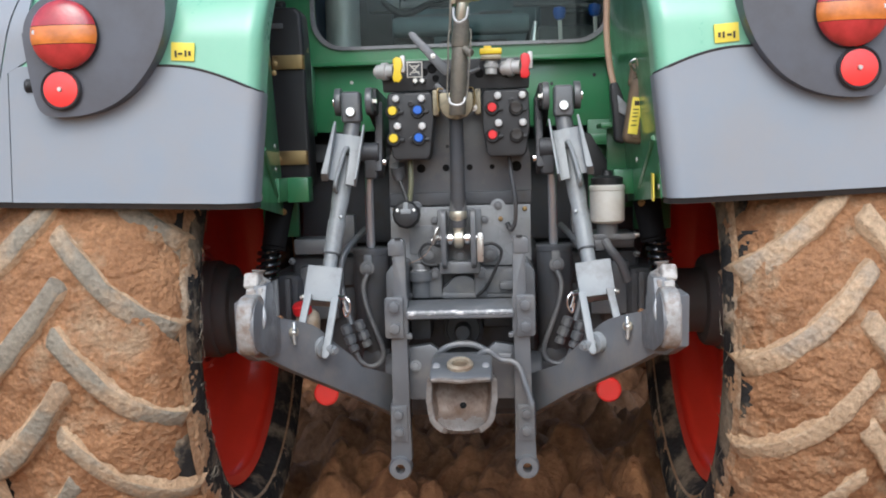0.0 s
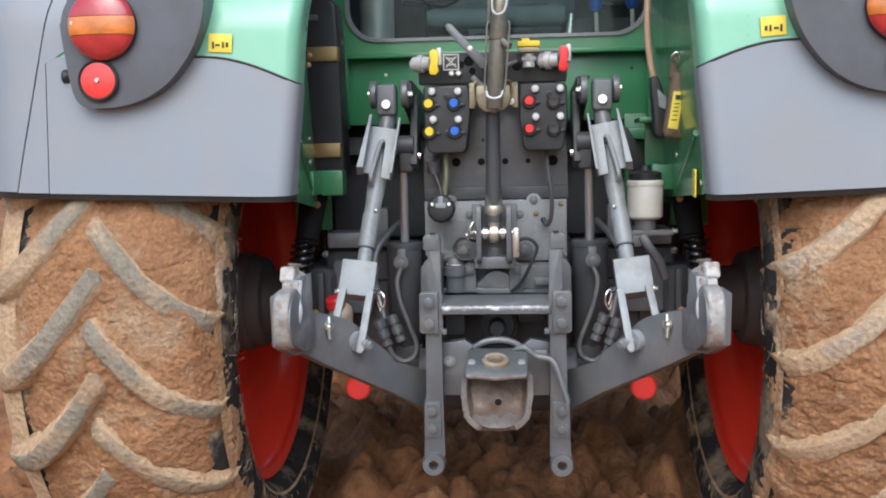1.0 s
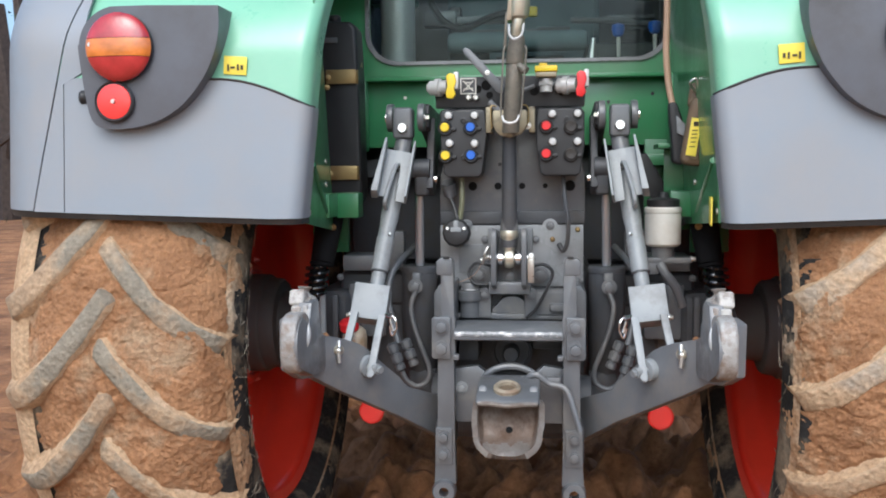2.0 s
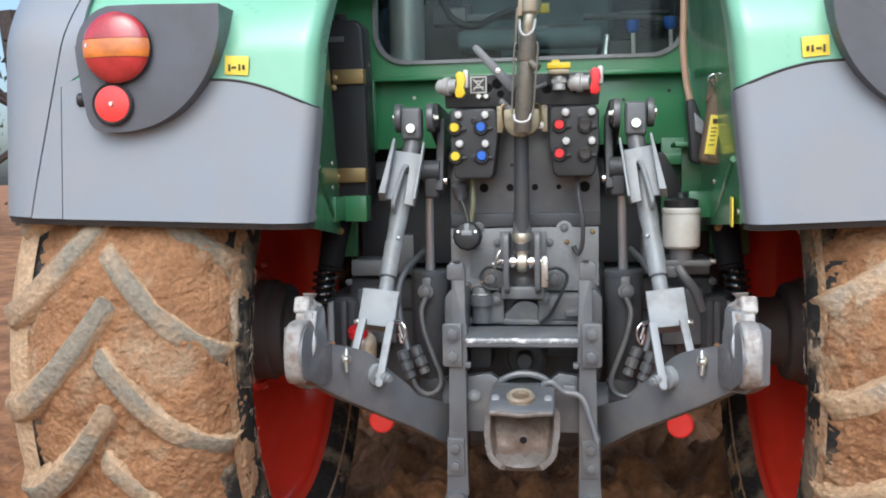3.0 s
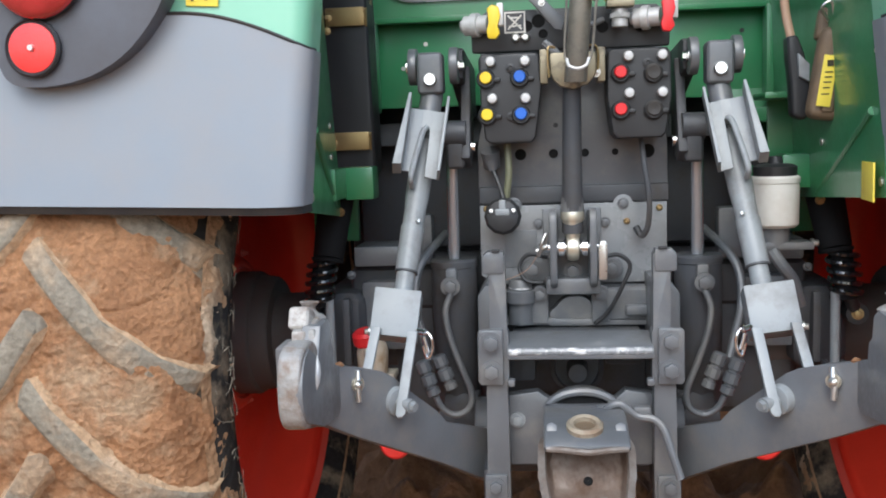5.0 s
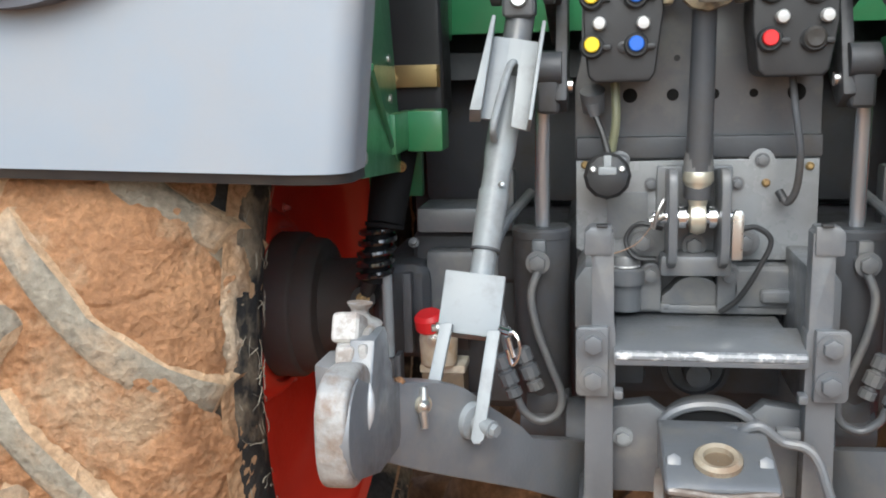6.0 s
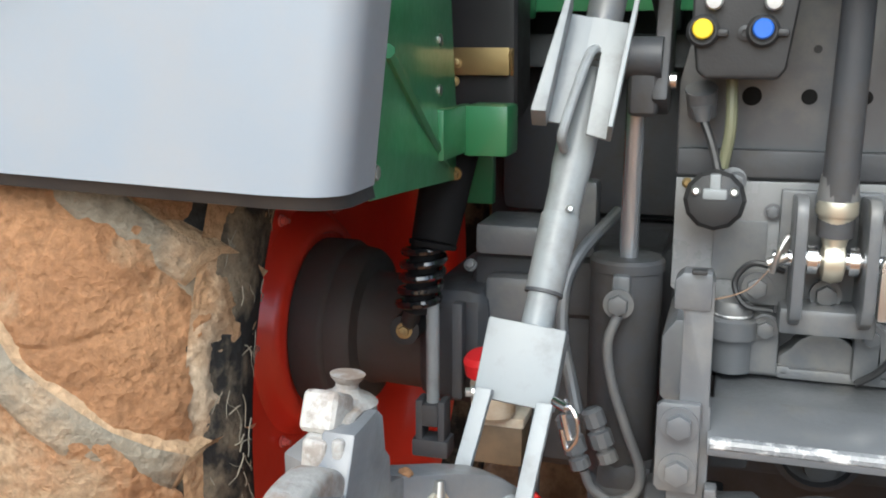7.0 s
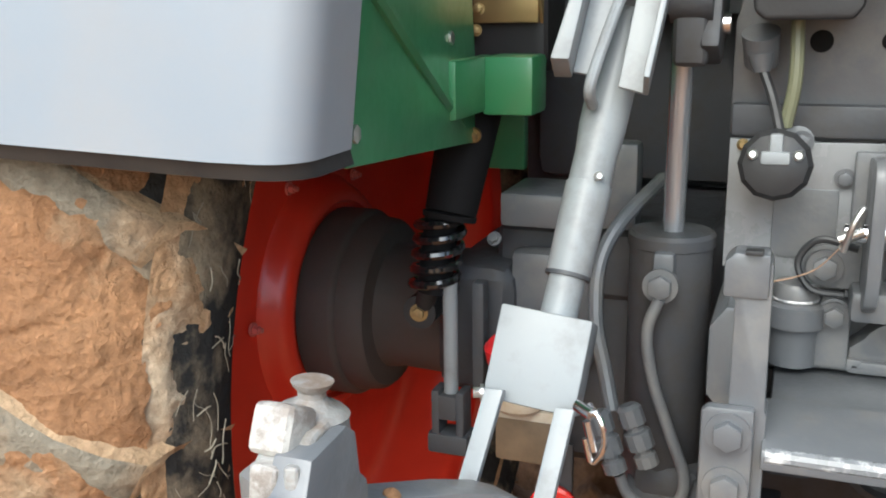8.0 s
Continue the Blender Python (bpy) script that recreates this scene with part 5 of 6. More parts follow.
# ---- lift arms, lift links, lower links and rams, mirrored ----
def lift_side(s):
    arm = part("lift_arm", prism([(-0.54, 1.425), (-0.54, 1.475), (-0.51, 1.482), (-0.15, 1.46), (-0.15, 1.36), (-0.30, 1.36), (-0.50, 1.415)], 0.026, side(-0.222), 0.006), CAST_DARK, tractor, "dark grey cast lift arm", s)
    for x in (-0.293, -0.219):
        part("fork_cheek", rod((x, -0.555, 1.447), (x + 0.016, -0.555, 1.447), 0.033, seg=28, r=0.003), CAST, arm, "", s)
    part("fork_bolt", merged(rod((-0.205, -0.555, 1.447), (-0.193, -0.555, 1.447), 0.008, seg=6), rod((-0.205, -0.555, 1.447), (-0.202, -0.555, 1.447), 0.012)), CHROME, arm, "", s)
    part("fork_washer", rod((-0.295, -0.555, 1.447), (-0.298, -0.555, 1.447), 0.012), CHROME, arm, "", s)
    part("arm_side", prism([(-0.55, 1.28), (-0.53, 1.33), (-0.49, 1.45), (-0.43, 1.45), (-0.45, 1.30), (-0.51, 1.26)], 0.018, side(-0.205), 0.005), CAST_DARK, arm, "", s)
    part("arm_pin", rod((-0.188, -0.52, 1.30), (-0.180, -0.52, 1.30), 0.010, seg=18), CHROME, arm, "", s)
    # lift link from the arm to the lower link
    top, low = Vector((-0.247, -0.562, 1.425)), Vector((-0.312, -0.806, 0.906))
    d = (low - top).normalized()

    def along(z):
        return top + d * ((z - top.z) / d.z)
    link = part("lift_link", turned([(0.0208, 0.0), (0.0208, (along(1.31) - along(1.215)).length), (0.0186, (along(1.31) - along(1.193)).length), (0.0186, (along(1.31) - along(1.160)).length)], along(1.31), d, 24), LINK, tractor, "silver-grey adjustable lift link", s)
    part("sleeve", rod(along(1.168), along(1.095), 0.0203, 0.0192, seg=24, r=0.002), LINK, link, "", s)
    part("inner_rod", rod(along(1.10), along(1.05), 0.0160, seg=24), LINK, link, "", s)
    part("link_head", merged(block((-0.251, -0.578, 1.432), (0.046, 0.052, 0.074), 0.010, seg=3), rod(along(1.40), along(1.34), 0.02)), CAST, link, "", s)
    part("head_bolt", turned([(0.012, 0), (0.012, 0.006), (0.010, 0.009), (0, 0.009)], (-0.250, -0.604, 1.420), (0, -1, 0.1), 20), ZINC, link, "", s)
    part("neck_ring", rod(along(1.0955), along(1.0925), 0.0198, seg=24), CAST_DARK, link, "", s)
    part("grease_nipple", turned([(0.004, 0), (0.004, 0.008), (0.0025, 0.012), (0, 0.012)], along(1.178) + Vector((0.009, -0.017, 0)), (0.3, -1, 0.2), 10), ZINC, link, "", s)
    # channel guard
    ux = Vector((0.985, 0.10, -0.13)).normalized()
    uz = -d
    ux = (ux - uz * ux.dot(uz)).normalized()
    uy = uz.cross(ux)
    c = along(1.294) + uy * -0.040
    frame_m = Matrix.Translation(c) @ Matrix((ux, uz, -uy)).transposed().to_4x4()
    guard = part("channel_guard", merged(
        prism([(-0.031, -0.058), (-0.031, 0.060), (-0.007, 0.060), (-0.007, 0.018), (-0.009, -0.058)], 0.005, frame_m, 0.0015),
        prism([(0.009, -0.064), (0.007, 0.018), (0.007, 0.060), (0.031, 0.060), (0.031, -0.066)], 0.005, frame_m, 0.0015),
        prism([(-0.0085, 0.024), (-0.0085, 0.060), (0.0085, 0.060), (0.0085, 0.024)], 0.005, frame_m, 0.0),
        prism([(-0.046, -0.064), (-0.036, 0.070), (-0.031, 0.070), (-0.031, -0.062)], 0.045, frame_m, 0.0015),
        prism([(0.0295, -0.066), (0.0295, 0.072), (0.0345, 0.072), (0.0345, -0.066)], 0.045, frame_m, 0.0015)), LINK, link, "folded silver-grey channel guard with a slot", s)
    q = frame_m.to_3x3()
    pts = [c + q @ Vector(p) for p in ((0.003, 0.026, -0.012), (0.001, 0.026, 0.004), (-0.004, 0.016, 0.010), (-0.009, -0.020, 0.011), (-0.013, -0.060, 0.011), (-0.013, -0.074, 0.006), (-0.010, -0.078, -0.014))]
    part("locking_bar", tube(pts, 0.0050, 10), LINK, guard, "bent locking bar over the slot", s)
    # square bracket with its two straps
    bx = Vector((0.985, 0.05, -0.125)).normalized()
    by = Vector((0.125, 0.39, 0.90))
    by = (by - bx * by.dot(bx)).normalized()
    bm4 = Matrix.Translation((-0.3005, -0.772, 1.036)) @ Matrix((bx, by, -bx.cross(by))).transposed().to_4x4()
    part("link_block", prism([(-0.039, -0.040), (-0.039, 0.040), (0.039, 0.040), (0.039, -0.040)], 0.056, bm4, 0.0025), LINK, link, "flat silver-grey square bracket", s)
    for p0, p1 in (((-0.331, -0.803, 1.008), (-0.350, -0.850, 0.905)), ((-0.270, -0.810, 1.002), (-0.284, -0.868, 0.893))):
        p0, p1 = Vector(p0), Vector(p1)
        ax = (p1 - p0).normalized()
        part("strap", prism([(-0.008, -0.01), (-0.008, (p1 - p0).length), (-0.004, (p1 - p0).length + 0.006), (0.004, (p1 - p0).length + 0.006), (0.008, (p1 - p0).length), (0.008, -0.01)], 0.010,
             Matrix.Translation(p0) @ Matrix(((1, 0, 0), ax, Vector((1, 0, 0)).cross(ax))).transposed().to_4x4(), 0.002), LINK, link, "", s)
    part("link_pin", merged(rod((-0.310, -0.828, 0.906), (-0.266, -0.860, 0.902), 0.011, seg=20), rod((-0.318, -0.822, 0.908), (-0.288, -0.845, 0.905), 0.023, seg=26, r=0.003), rod((-0.266, -0.860, 0.9025), (-0.260, -0.864, 0.9015), 0.008, seg=6)), LINK, link, "", s)
    part("linch_clip", merged(tube([(-0.252, -0.79, 1.01), (-0.240, -0.80, 1.0), (-0.238, -0.80, 0.98), (-0.247, -0.80, 0.965), (-0.253, -0.80, 0.985)], 0.0026, 8), rod((-0.262, -0.79, 1.008), (-0.248, -0.80, 1.006), 0.005), rod((-0.252, -0.80, 1.0), (-0.246, -0.80, 0.975), 0.0035)), CHROME, link, "shiny linch clip", s)
    part("bolt", hexbolt((-0.342, -0.79, 1.008), (-1, -0.3, 0), 0.005, 0.008), ZINC, link, "", s)

    # lower link: an upright bar running outwards and backwards to the hook
    a, b = Vector((-0.402, -1.02, 0)), Vector((-0.150, -0.59, 0))
    run = (b - a).normalized()
    m = Matrix.Translation(a) @ Matrix((run, (0, 0, 1), run.cross(Vector((0, 0, 1))))).transposed().to_4x4()
    outline = [(-0.01, 0.93), (-0.012, 1.03), (0.012, 1.04), (0.034, 1.034), (0.046, 1.016), (0.058, 1.000), (0.071, 0.993), (0.103, 0.984), (0.146, 0.972), (0.185, 0.958), (0.207, 0.946), (0.26, 0.905), (0.32, 0.862), (0.348, 0.835), (0.50, 0.78), (0.50, 0.675), (0.33, 0.767), (0.12, 0.870), (0.05, 0.908), (0.02, 0.91)]
    lower = part("lower_link", prism(outline, 0.032, m @ Matrix.Translation((0, 0, -0.032)), 0.004), ARM, tractor, "grey steel lower link arm with a worn hook", s)
    part("link_eye", rod((-0.10, -0.55, 0.775), (-0.19, -0.55, 0.775), 0.055, seg=28, r=0.006), CAST_DARK, lower, "", s)
    clip = Vector((-0.338, -0.912, 0.948))
    out = run.cross(Vector((0, 0, 1)))
    cl = part("catch_clip", merged(rod(clip + Vector((0, -0.004, 0.026)), clip + Vector((0, -0.006, 0.012)), 0.004, 0.006), rod(clip + Vector((0, -0.012, 0.0)), clip + Vector((0.002, -0.014, -0.020)), 0.0050, 0.0042)), ZINC, lower, "zinc plated spring catch", s)
    part("catch_ring", turned([(0.0075, -0.003), (0.0105, -0.003), (0.0115, 0.0), (0.0105, 0.003), (0.0075, 0.003), (0.0075, -0.003)], clip + Vector((0, -0.008, 0.006)), (0.75, -0.6, 0.1), 22, close=False), PLATED, cl, "bright ring of the catch", s)
    part("catch_ball", turned([(0.003, -0.008), (0.007, -0.005), (0.008, 0.003), (0.004, 0.008), (0, 0.009)], clip + Vector((0, -0.008, 0.005)), (0.2, -1, 0.1), 18), ZINC, cl, "", s)
    # hook
    hk = part("hook", merged(
        prism([(-1.108 + 0.054 * math.copysign(abs(math.cos(t)) ** 0.75, math.cos(t)), 1.003 + 0.056 * math.copysign(abs(math.sin(t)) ** 0.75, math.sin(t))) for t in (2 * math.pi * i / 48 for i in range(48))], 0.031, side(-0.392), 0.007, 4),
        prism([(-1.12, 0.950), (-1.12, 1.030), (-1.06, 1.030), (-1.052, 1.060), (-1.030, 1.074), (-0.985, 1.074), (-0.975, 1.02), (-0.965, 0.95)], 0.033, side(-0.400), 0.005, 3)), WORN, lower, "bare worn steel hook claw", s)
    cheek = arc(-1.112, 1.002, 0.050, 95, 262, 14) + [(-1.05, 0.928), (-0.960, 0.918), (-0.948, 0.93), (-0.948, 0.99), (-0.978, 0.999), (-0.980, 1.022), (-0.990, 1.032), (-0.994, 1.062), (-1.006, 1.071), (-1.052, 1.069), (-1.070, 1.030)]
    face = prism(cheek, 0.026, side(-0.3845), 0.003)
    part("hook_cheek", face, ARM, lower, "grey painted inner cheek of the hook", s)
    part("polish_spot", turned([(0.0, -0.022), (0.004, -0.012), (0.0055, 0.0), (0.0042, 0.012), (0.0, 0.024)], (-0.3580, -1.086, 1.012), (0.0, 0.25, 1), 14), SATIN, hk, "polished steel wedge", s)
    tilt = Euler((radians(-26), radians(-3), radians(-6))).to_matrix().to_4x4()
    part("latch_block", block((-0.390, -1.030, 1.074), (0.030, 0.030, 0.032), 0.007, tilt, 3), CHIPPED, hk, "chipped painted latch block", s)
    part("latch_tongue", block((-0.388, -1.052, 1.046), (0.020, 0.018, 0.034), 0.005, Euler((radians(-8), 0, radians(-8))).to_matrix().to_4x4(), 3), CHIPPED, hk, "", s)
    part("latch_thumb", block((-0.389, -1.066, 1.033), (0.019, 0.010, 0.012), 0.003, Euler((radians(-20), 0, radians(-8))).to_matrix().to_4x4(), 3), WORN, hk, "", s)
    part("latch_rib", block((-0.370, -1.048, 1.040), (0.010, 0.026, 0.050), 0.004, Euler((radians(-6), 0, 0)).to_matrix().to_4x4(), 3), WORN, hk, "", s)
    part("release_spool", turned([(0.024, 0.0), (0.025, 0.002), (0.0215, 0.005), (0.0125, 0.009), (0.0090, 0.013), (0.0092, 0.017), (0.0128, 0.021), (0.0138, 0.0235), (0.0, 0.0245)], (-0.388, -0.998, 1.070), (0.06, 0.05, 1), 24), WORN, hk, "grey spool-shaped release knob", s)
    part("clay_crumb", turned([(0.0, 0.0), (0.006, 0.001), (0.007, 0.004), (0.003, 0.007), (0.0, 0.008)], a + run * 0.088 + Vector((-0.004, 0.006, 0.985)), (0.2, 0.1, 1), 7), CLAY, lower, "", s)

    if s > 0:  # this side's hook is spread a little further outwards
        for ob in (lower, *lower.children, *cl.children, *hk.children):
            for v in ob.data.vertices:
                v.co.x += K * 0.022 * min(1.0, max(0.0, (-0.80 - v.co.y / K) / 0.22))
    # lift ram
    ram = part("lift_ram", merged(turned([(0.040, 0.80), (0.0435, 0.805), (0.0435, 1.072), (0.0455, 1.073), (0.0455, 1.084), (0.042, 1.088), (0.013, 1.088)], (-0.229, -0.490, 0), (0.0, 0.0, 1), 36)), CAST_DARK, tractor, "dark grey hydraulic lift ram with a chrome rod", s)
    part("piston_rod", rod((-0.228, -0.492, 1.08), (-0.224, -0.515, 1.31), 0.0115, seg=22), ROD_STEEL, ram, "bright polished piston rod", s)
    part("rod_eye", merged(block((-0.215, -0.525, 1.295), (0.034, 0.04, 0.07), 0.010, seg=3), rod((-0.235, -0.53, 1.325), (-0.195, -0.53, 1.325), 0.024, seg=20)), CAST_DARK, ram, "", s)
    part("port_boss", merged(rod((-0.230, -0.535, 1.043), (-0.231, -0.552, 1.043), 0.015), block((-0.230, -0.535, 1.055), (0.022, 0.02, 0.04), 0.006)), CAST, ram, "", s)
    part("port_bolt", hexbolt((-0.231, -0.552, 1.043), (0, -1, 0), 0.0125, 0.012), CAST, ram, "", s)
    part("oil_pipe", tube([(-0.231, -0.556, 1.030), (-0.241, -0.562, 0.995), (-0.232, -0.567, 0.945), (-0.212, -0.570, 0.89), (-0.196, -0.570, 0.845), (-0.202, -0.570, 0.815), (-0.228, -0.572, 0.803), (-0.252, -0.574, 0.818), (-0.262, -0.575, 0.84)], 0.0062, 12), CAST, ram, "bent grey oil pipe", s)
    ribs = [(0.008, 0.0), (0.0125, 0.002), (0.0125, 0.014), (0.009, 0.016), (0.009, 0.020), (0.0145, 0.022), (0.0145, 0.040), (0.010, 0.042), (0.010, 0.046), (0.0135, 0.048), (0.0135, 0.066), (0.009, 0.070)]
    part("pipe_fitting", turned(ribs, (-0.264, -0.577, 0.842), (-0.34, 0.05, 0.94), 10), CAST, ram, "ribbed grey hose fitting", s)
    part("pipe_fitting", turned(ribs, (-0.232, -0.572, 0.852), (-0.36, 0.05, 0.93), 10), CAST, ram, "ribbed grey hose fitting", s)
    part("oil_hose", tube([(-0.274, -0.560, 0.905), (-0.285, -0.550, 0.945), (-0.298, -0.54, 0.995), (-0.300, -0.52, 1.05), (-0.285, -0.49, 1.09), (-0.25, -0.42, 1.13)], 0.0080, 10), CAST, ram, "", s)
    part("ram_foot", merged(rod((-0.262, -0.505, 0.782), (-0.172, -0.505, 0.782), 0.036, seg=28, r=0.004), block((-0.219, -0.50, 0.81), (0.07, 0.07, 0.05), 0.012)), CAST_DARK, ram, "", s)
    part("foot_pin", rod((-0.172, -0.505, 0.782), (-0.162, -0.505, 0.782), 0.017, seg=20), CHROME, ram, "", s)

    # red side reflector under the link
    rf = part("red_reflector", turned([(0.032, 0), (0.032, 0.006), (0.028, 0.009), (0, 0.009)], (-0.366, -0.43, 0.703), (0, -1, 0.05), 28), REFLECT, tractor, "round red reflector below the lower link", s)
    part("reflector_stay", block((-0.36, -0.42, 0.74), (0.03, 0.008, 0.10), 0.002), CAST_DARK, rf, "", s)

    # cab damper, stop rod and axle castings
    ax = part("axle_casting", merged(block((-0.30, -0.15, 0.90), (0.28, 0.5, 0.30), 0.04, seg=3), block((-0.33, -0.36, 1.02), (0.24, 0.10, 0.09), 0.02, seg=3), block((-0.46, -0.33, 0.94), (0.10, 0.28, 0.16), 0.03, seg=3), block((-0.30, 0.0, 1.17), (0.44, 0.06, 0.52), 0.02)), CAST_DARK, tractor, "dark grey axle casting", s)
    part("casting_plate", merged(block((-0.375, -0.40, 1.090), (0.112, 0.11, 0.040), 0.006), block((-0.30, -0.42, 1.12), (0.05, 0.04, 0.10), 0.008)), CAST, ax, "", s)
    part("casting_bolt", hexbolt((-0.437, -0.455, 1.054), (0, -1, 0.6), 0.006, 0.008), CAST, ax, "", s)
    part("casting_rib", block((-0.37, -0.43, 0.97), (0.10, 0.04, 0.14), 0.012), CAST, ax, "", s)
    da = part("cab_damper", merged(rod((-0.468, -0.52, 1.095), (-0.452, -0.47, 1.24), 0.029, 0.036, seg=28, r=0.004), turned([(0.012, -0.005), (0.030, -0.003), (0.031, 0.003), (0.012, 0.006)], (-0.469, -0.52, 1.093), (0.12, 0.2, 1), 24)), DEEP_RUBBER, tractor, "black cab damper with a coil spring", s)
    lo, hi = Vector((-0.490, -0.52, 1.005)), Vector((-0.478, -0.52, 1.095))
    coil = [lo.lerp(hi, i / 90) + Vector((0.0255 * math.cos(i / 90 * 5.2 * 2 * math.pi), 0.0255 * math.sin(i / 90 * 5.2 * 2 * math.pi), 0)) for i in range(91)]
    part("spring", tube(coil, 0.0055, 8, 1), GLOSS, da, "glossy black coil spring", s)
    part("damper_rod", rod(lo, hi, 0.019), DEEP_RUBBER, da, "", s)
    part("damper_eye", merged(rod((-0.514, -0.45, 0.974), (-0.511, -0.512, 0.974), 0.020, seg=22), rod((-0.511, -0.50, 0.974), (-0.492, -0.52, 1.015), 0.012)), BLACK, da, "", s)
    part("damper_bolt", hexbolt((-0.511, -0.512, 0.974), (0.15, -1, 0), 0.0075, 0.010), BRASS, da, "yellow plated bolt", s)
    st = part("stop_rod", rod((-0.468, -0.524, 1.018), (-0.468, -0.524, 0.885), 0.0085, seg=16), LINK, tractor, "grey threaded stop rod in a clevis", s)
    part("clevis", merged(block((-0.483, -0.524, 0.855), (0.010, 0.03, 0.07), 0.003), block((-0.453, -0.524, 0.855), (0.010, 0.03, 0.07), 0.003), block((-0.468, -0.524, 0.825), (0.05, 0.035, 0.025), 0.005), block((-0.468, -0.53, 0.87), (0.022, 0.02, 0.03), 0.003)), CAST_DARK, st, "", s)
    part("stay", block((-0.44, -0.50, 0.95), (0.014, 0.02, 0.13), 0.003), CAST_DARK, st, "", s)


lift_side(-1)
lift_side(1)


# ---- loose fittings at the two sides ----
def left_side():
    can = part("black_canister", merged(prism([(-0.512, 1.24), (-0.510, 1.56), (-0.495, 1.69), (-0.48, 1.705), (-0.415, 1.702), (-0.400, 1.685), (-0.394, 1.56), (-0.390, 1.26), (-0.40, 1.24)], 0.09, front(-0.40), 0.012, 3)), BLACK, None)
    tagged(can, "black plastic canister held by yellow-plated straps to the fender", "canister")
    part("cap", turned([(0.016, 0), (0.016, 0.012), (0.011, 0.018), (0, 0.018)], (-0.46, -0.37, 1.705), (0, -0.25, 1), 20), BLACK, can)
    part("label_plate", block((-0.468, -0.402, 1.655), (0.042, 0.004, 0.014), 0.002), CAST, can)
    for z in (1.562, 1.318):
        st = part("strap", merged(block((-0.438, -0.408, z), (0.078, 0.006, 0.036), 0.002), block((-0.398, -0.37, z + 0.012), (0.005, 0.08, 0.034), 0.002, Euler((radians(25), 0, 0)).to_matrix().to_4x4())), BRASS, can, "yellow plated metal strap")
        part("strap_bolt", merged(hexbolt((-0.470, -0.41, z - 0.002), (0.2, -1, 0), 0.005, 0.010), hexbolt((-0.474, -0.41, z - 0.026), (0.2, -1, 0), 0.005, 0.008)), BRASS, st)
    bottle = part("fluid_bottle", turned([(0.024, 0), (0.029, 0.006), (0.031, 0.045), (0.028, 0.062), (0.018, 0.072)], (-0.394, -0.495, 0.862), (0, 0, 1), 24), CREAM, tractor, "cream plastic bottle with a red cap")
    part("brown_case", block((-0.389, -0.470, 0.822), (0.070, 0.055, 0.056), 0.006), BROWN, bottle, "brown case under the bottle")
    part("case_lid", block((-0.389, -0.471, 0.856), (0.074, 0.058, 0.014), 0.004), CREAM, bottle)
    part("bottle_cap", turned([(0.021, 0), (0.024, 0.004), (0.024, 0.022), (0.018, 0.028), (0, 0.029)], (-0.402, -0.515, 0.928), (-0.1, -0.25, 1), 24), KNOB_RED, bottle, "red screw cap")
    part("clamp_bolt", hexbolt((-0.395, -0.532, 0.915), (0, -1, 0), 0.008, 0.010), ZINC, bottle)


left_side()


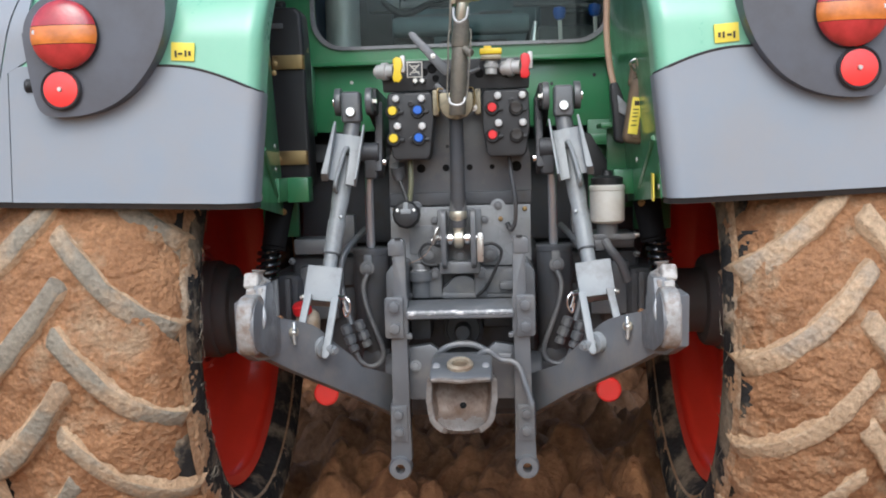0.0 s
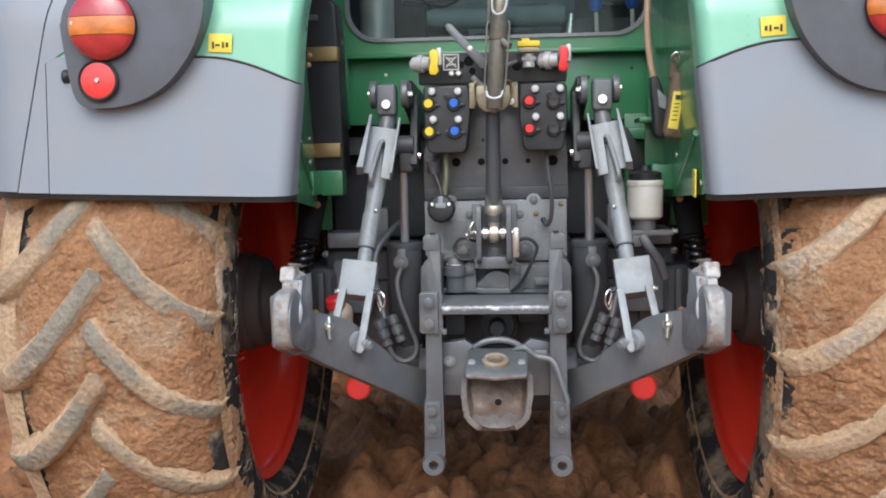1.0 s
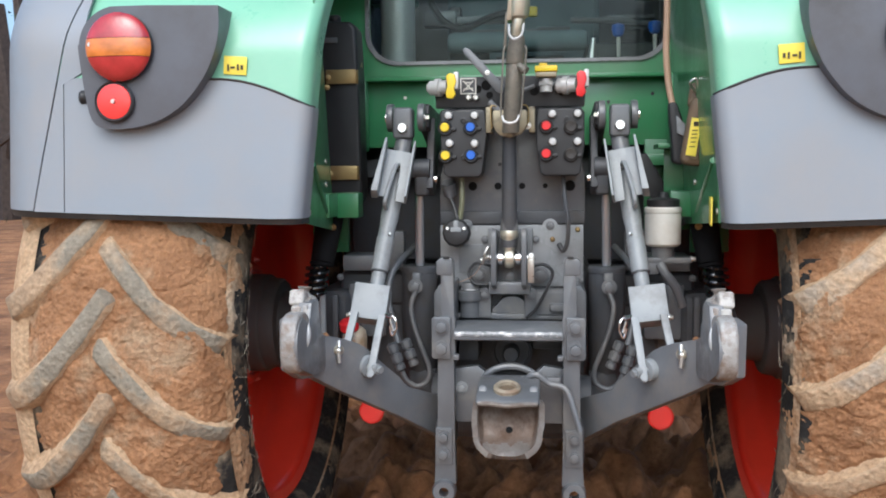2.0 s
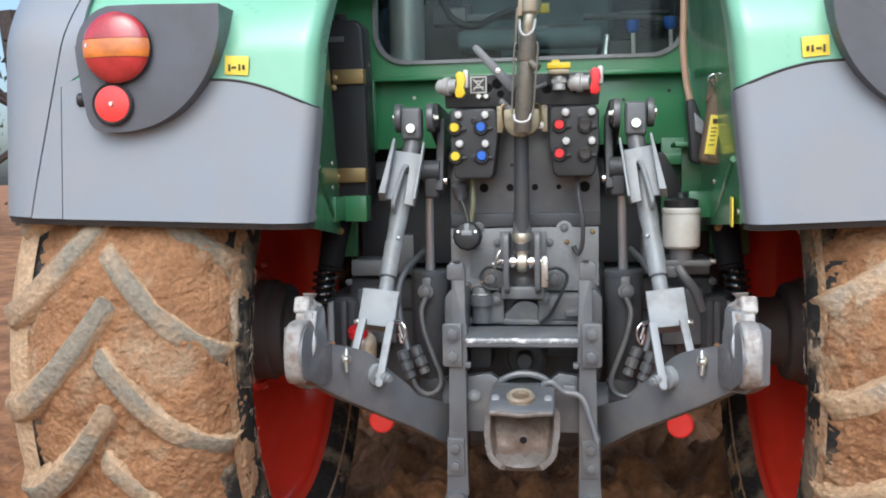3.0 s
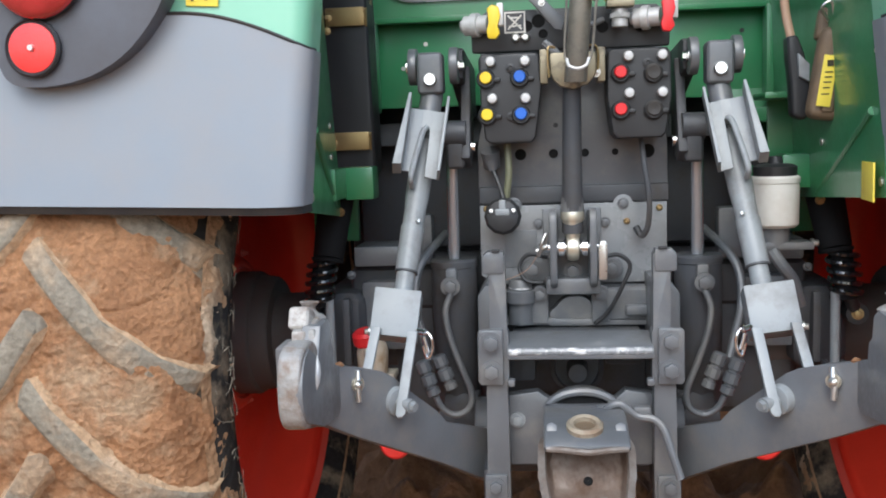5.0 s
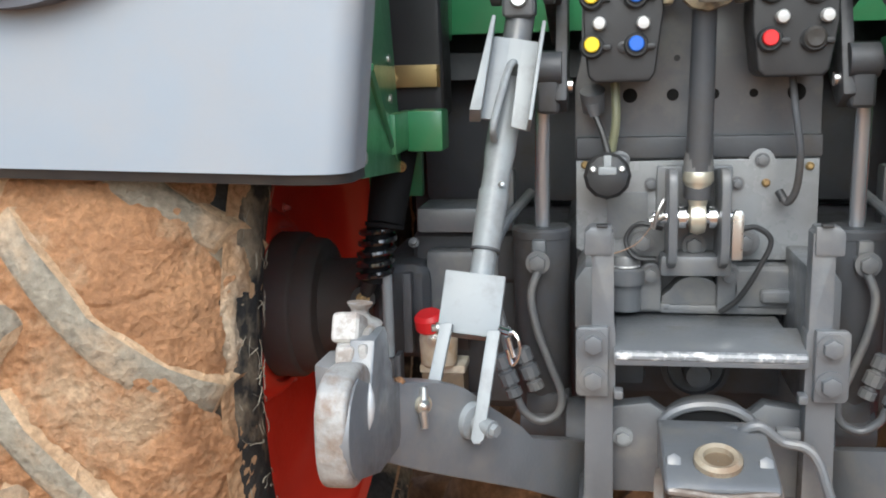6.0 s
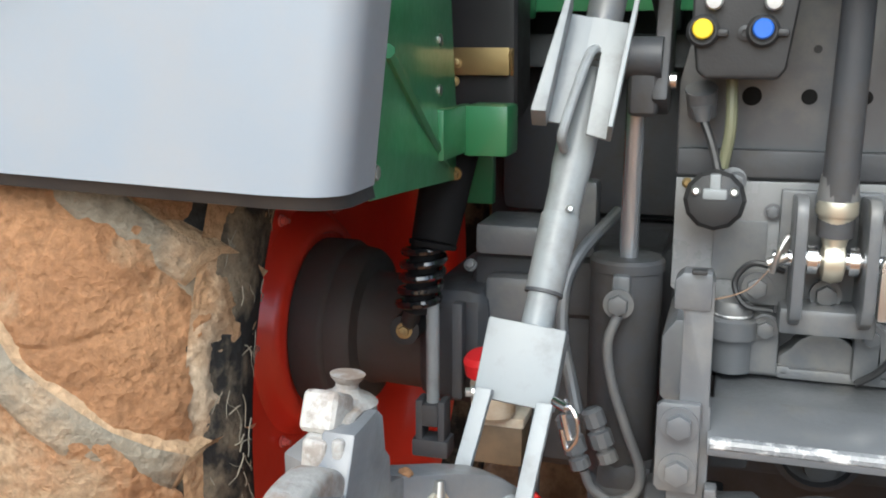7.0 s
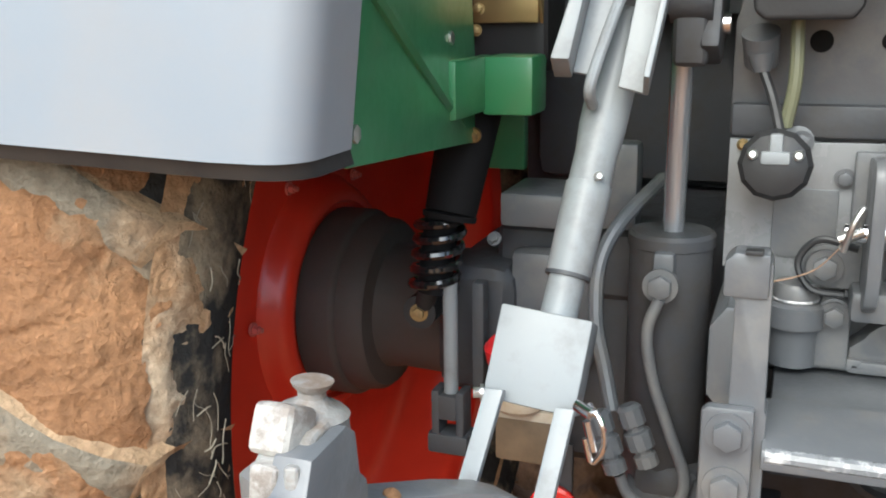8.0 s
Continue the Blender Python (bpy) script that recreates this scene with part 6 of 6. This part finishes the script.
def right_side():
    res = part("fluid_reservoir", turned([(0.034, 0.0), (0.041, 0.006), (0.042, 0.070), (0.041, 0.078), (0.043, 0.080), (0.043, 0.088), (0.040, 0.092), (0.0, 0.092)], (0.354, -0.55, 1.140), (0, 0, 1), 36), WHITE, tractor, "white plastic fluid reservoir with a black cap")
    part("cap", turned([(0.037, 0.0), (0.038, 0.016), (0.030, 0.020), (0.014, 0.022), (0.012, 0.034), (0, 0.035)], (0.354, -0.55, 1.232), (0, 0, 1), 30), BLACK, res, "black ribbed cap")
    part("shelf", merged(block((0.362, -0.55, 1.108), (0.11, 0.05, 0.014), 0.004), block((0.33, -0.555, 1.09), (0.03, 0.04, 0.03), 0.008), rod((0.354, -0.55, 1.11), (0.354, -0.55, 1.142), 0.026)), CAST, res)
    part("outlet_pipe", tube([(0.345, -0.57, 1.10), (0.36, -0.58, 1.075), (0.382, -0.57, 1.045), (0.40, -0.55, 1.0)], 0.011, 10), CAST, res)
    part("shelf_bolt", hexbolt((0.418, -0.55, 1.110), (1, 0, 0), 0.006, 0.012), ZINC, res)
    part("stay", prism([(0.30, 1.36), (0.33, 1.36), (0.395, 1.25), (0.36, 1.24), (0.30, 1.27)], 0.008, front(-0.40), 0.002), BLACK, res)
    lean = Euler((0, radians(9), 0)).to_matrix().to_4x4()
    can = part("brown_cylinder", merged(block((0.412, -0.66, 1.400), (0.050, 0.046, 0.150), 0.019, lean, 5), block((0.4125, -0.664, 1.400), (0.022, 0.046, 0.128), 0.008, lean, 3)), BROWN, None)
    tagged(can, "brown metal cylinder with yellow label hung on the fender wall", "cylinder")
    part("collar", block((0.426, -0.648, 1.478), (0.062, 0.030, 0.056), 0.012, lean, 3), BROWN, can, "brown metal holder behind the cylinder")
    part("golden_edge", tube([(0.445, -0.672, 1.470), (0.438, -0.678, 1.42), (0.428, -0.676, 1.345)], 0.0035, 8), BRASS, can, "worn golden edge")
    label = part("label", block((0.402, -0.6885, 1.388), (0.022, 0.003, 0.082), 0.001, lean), STICKER, can, "yellow label with small print")
    for z, w, h in ((1.416, 0.010, 0.010), (1.402, 0.012, 0.002), (1.394, 0.011, 0.002), (1.386, 0.012, 0.002), (1.377, 0.010, 0.002), (1.367, 0.012, 0.002)):
        part("print_bar", block((0.402 + 0.16 * (z - 1.388), -0.6905, z), (w, 0.001, h), 0), INK, label)
    part("wire_bail", tube([(0.408, -0.67, 1.485), (0.392, -0.69, 1.503), (0.405, -0.695, 1.512), (0.412, -0.69, 1.49), (0.418, -0.69, 1.475), (0.445, -0.685, 1.455)], 0.0025, 8), ZINC, can)
    part("bolts", merged(hexbolt((0.432, -0.66, 1.362), (0.4, -1, 0), 0.009, 0.012), hexbolt((0.446, -0.688, 1.458), (0, -1, 0), 0.008, 0.010)), ZINC, can)
    part("rivet_row", merged(*[hexbolt((0.427 - 0.004 * i, -0.687, 1.43 - 0.022 * i), (0.3, -1, 0), 0.003, 0.003, False) for i in range(3)]), ZINC, can)
    hose = part("brake_hose", tube([(0.352, -0.60, 1.80), (0.353, -0.60, 1.68), (0.352, -0.60, 1.58), (0.358, -0.60, 1.51), (0.366, -0.605, 1.465)], 0.0075, 12), HOSE_TAN, tractor, "tan flexible hose ending in a black handle")
    part("hose_handle", merged(prism([(0.356, 1.468), (0.358, 1.43), (0.362, 1.395), (0.366, 1.335), (0.385, 1.326), (0.398, 1.34), (0.394, 1.40), (0.385, 1.44), (0.374, 1.47)], 0.035, front(-0.62), 0.008, 3)), BLACK, hose, "black plastic handle")
    part("handle_plate", prism([(0.372, 1.44), (0.374, 1.40), (0.392, 1.39), (0.392, 1.42)], 0.01, front(-0.627), 0.003), LINK, hose, "grey thumb plate")
    strip = part("warning_strip", block((0.4125, -0.858, 1.234), (0.003, 0.075, 0.056), 0.001, Euler((0, 0, radians(-6.0))).to_matrix().to_4x4()), STICKER, tractor, "yellow warning strip on the fender wall")


right_side()

# straw and dried grass caught on the inner sidewalls
def straw(s):
    rnd = random.Random(11 + s)
    bm = bmesh.new()

    def on_wall(a, r):
        x = -0.5535 - 0.9 * max(0, 0.535 - r) ** 1.25 - 1.2 * max(0, r - 0.555) ** 1.2
        return wheel_point(x + 0.0055, 1.033 * r, a, AXLE_Y, AXLE_Z)
    for _ in range(70 if s < 0 else 10):
        a, r = radians(rnd.uniform(-40, 34)), rnd.uniform(0.515, 0.585)
        heading, n = rnd.uniform(0, 6.28), rnd.randint(3, 5)
        pts = []
        for _k in range(n):
            pts.append(on_wall(a, r) + Vector((rnd.uniform(0, 0.003), 0, 0)))
            step = rnd.uniform(0.006, 0.016)
            a += step * math.cos(heading) / r
            r = min(0.59, max(0.505, r + step * 0.6 * math.sin(heading)))
            heading += rnd.uniform(-0.55, 0.55)
        bm = merged(bm, tube(pts, rnd.choice((0.0003, 0.0004, 0.0005, 0.0007)), 5, 4))
    tagged(part("dry_straw", bm, STRAW, tractor, "dry straw wisps stuck to the tyre wall", s), kind="stuff")


straw(-1)
straw(1)
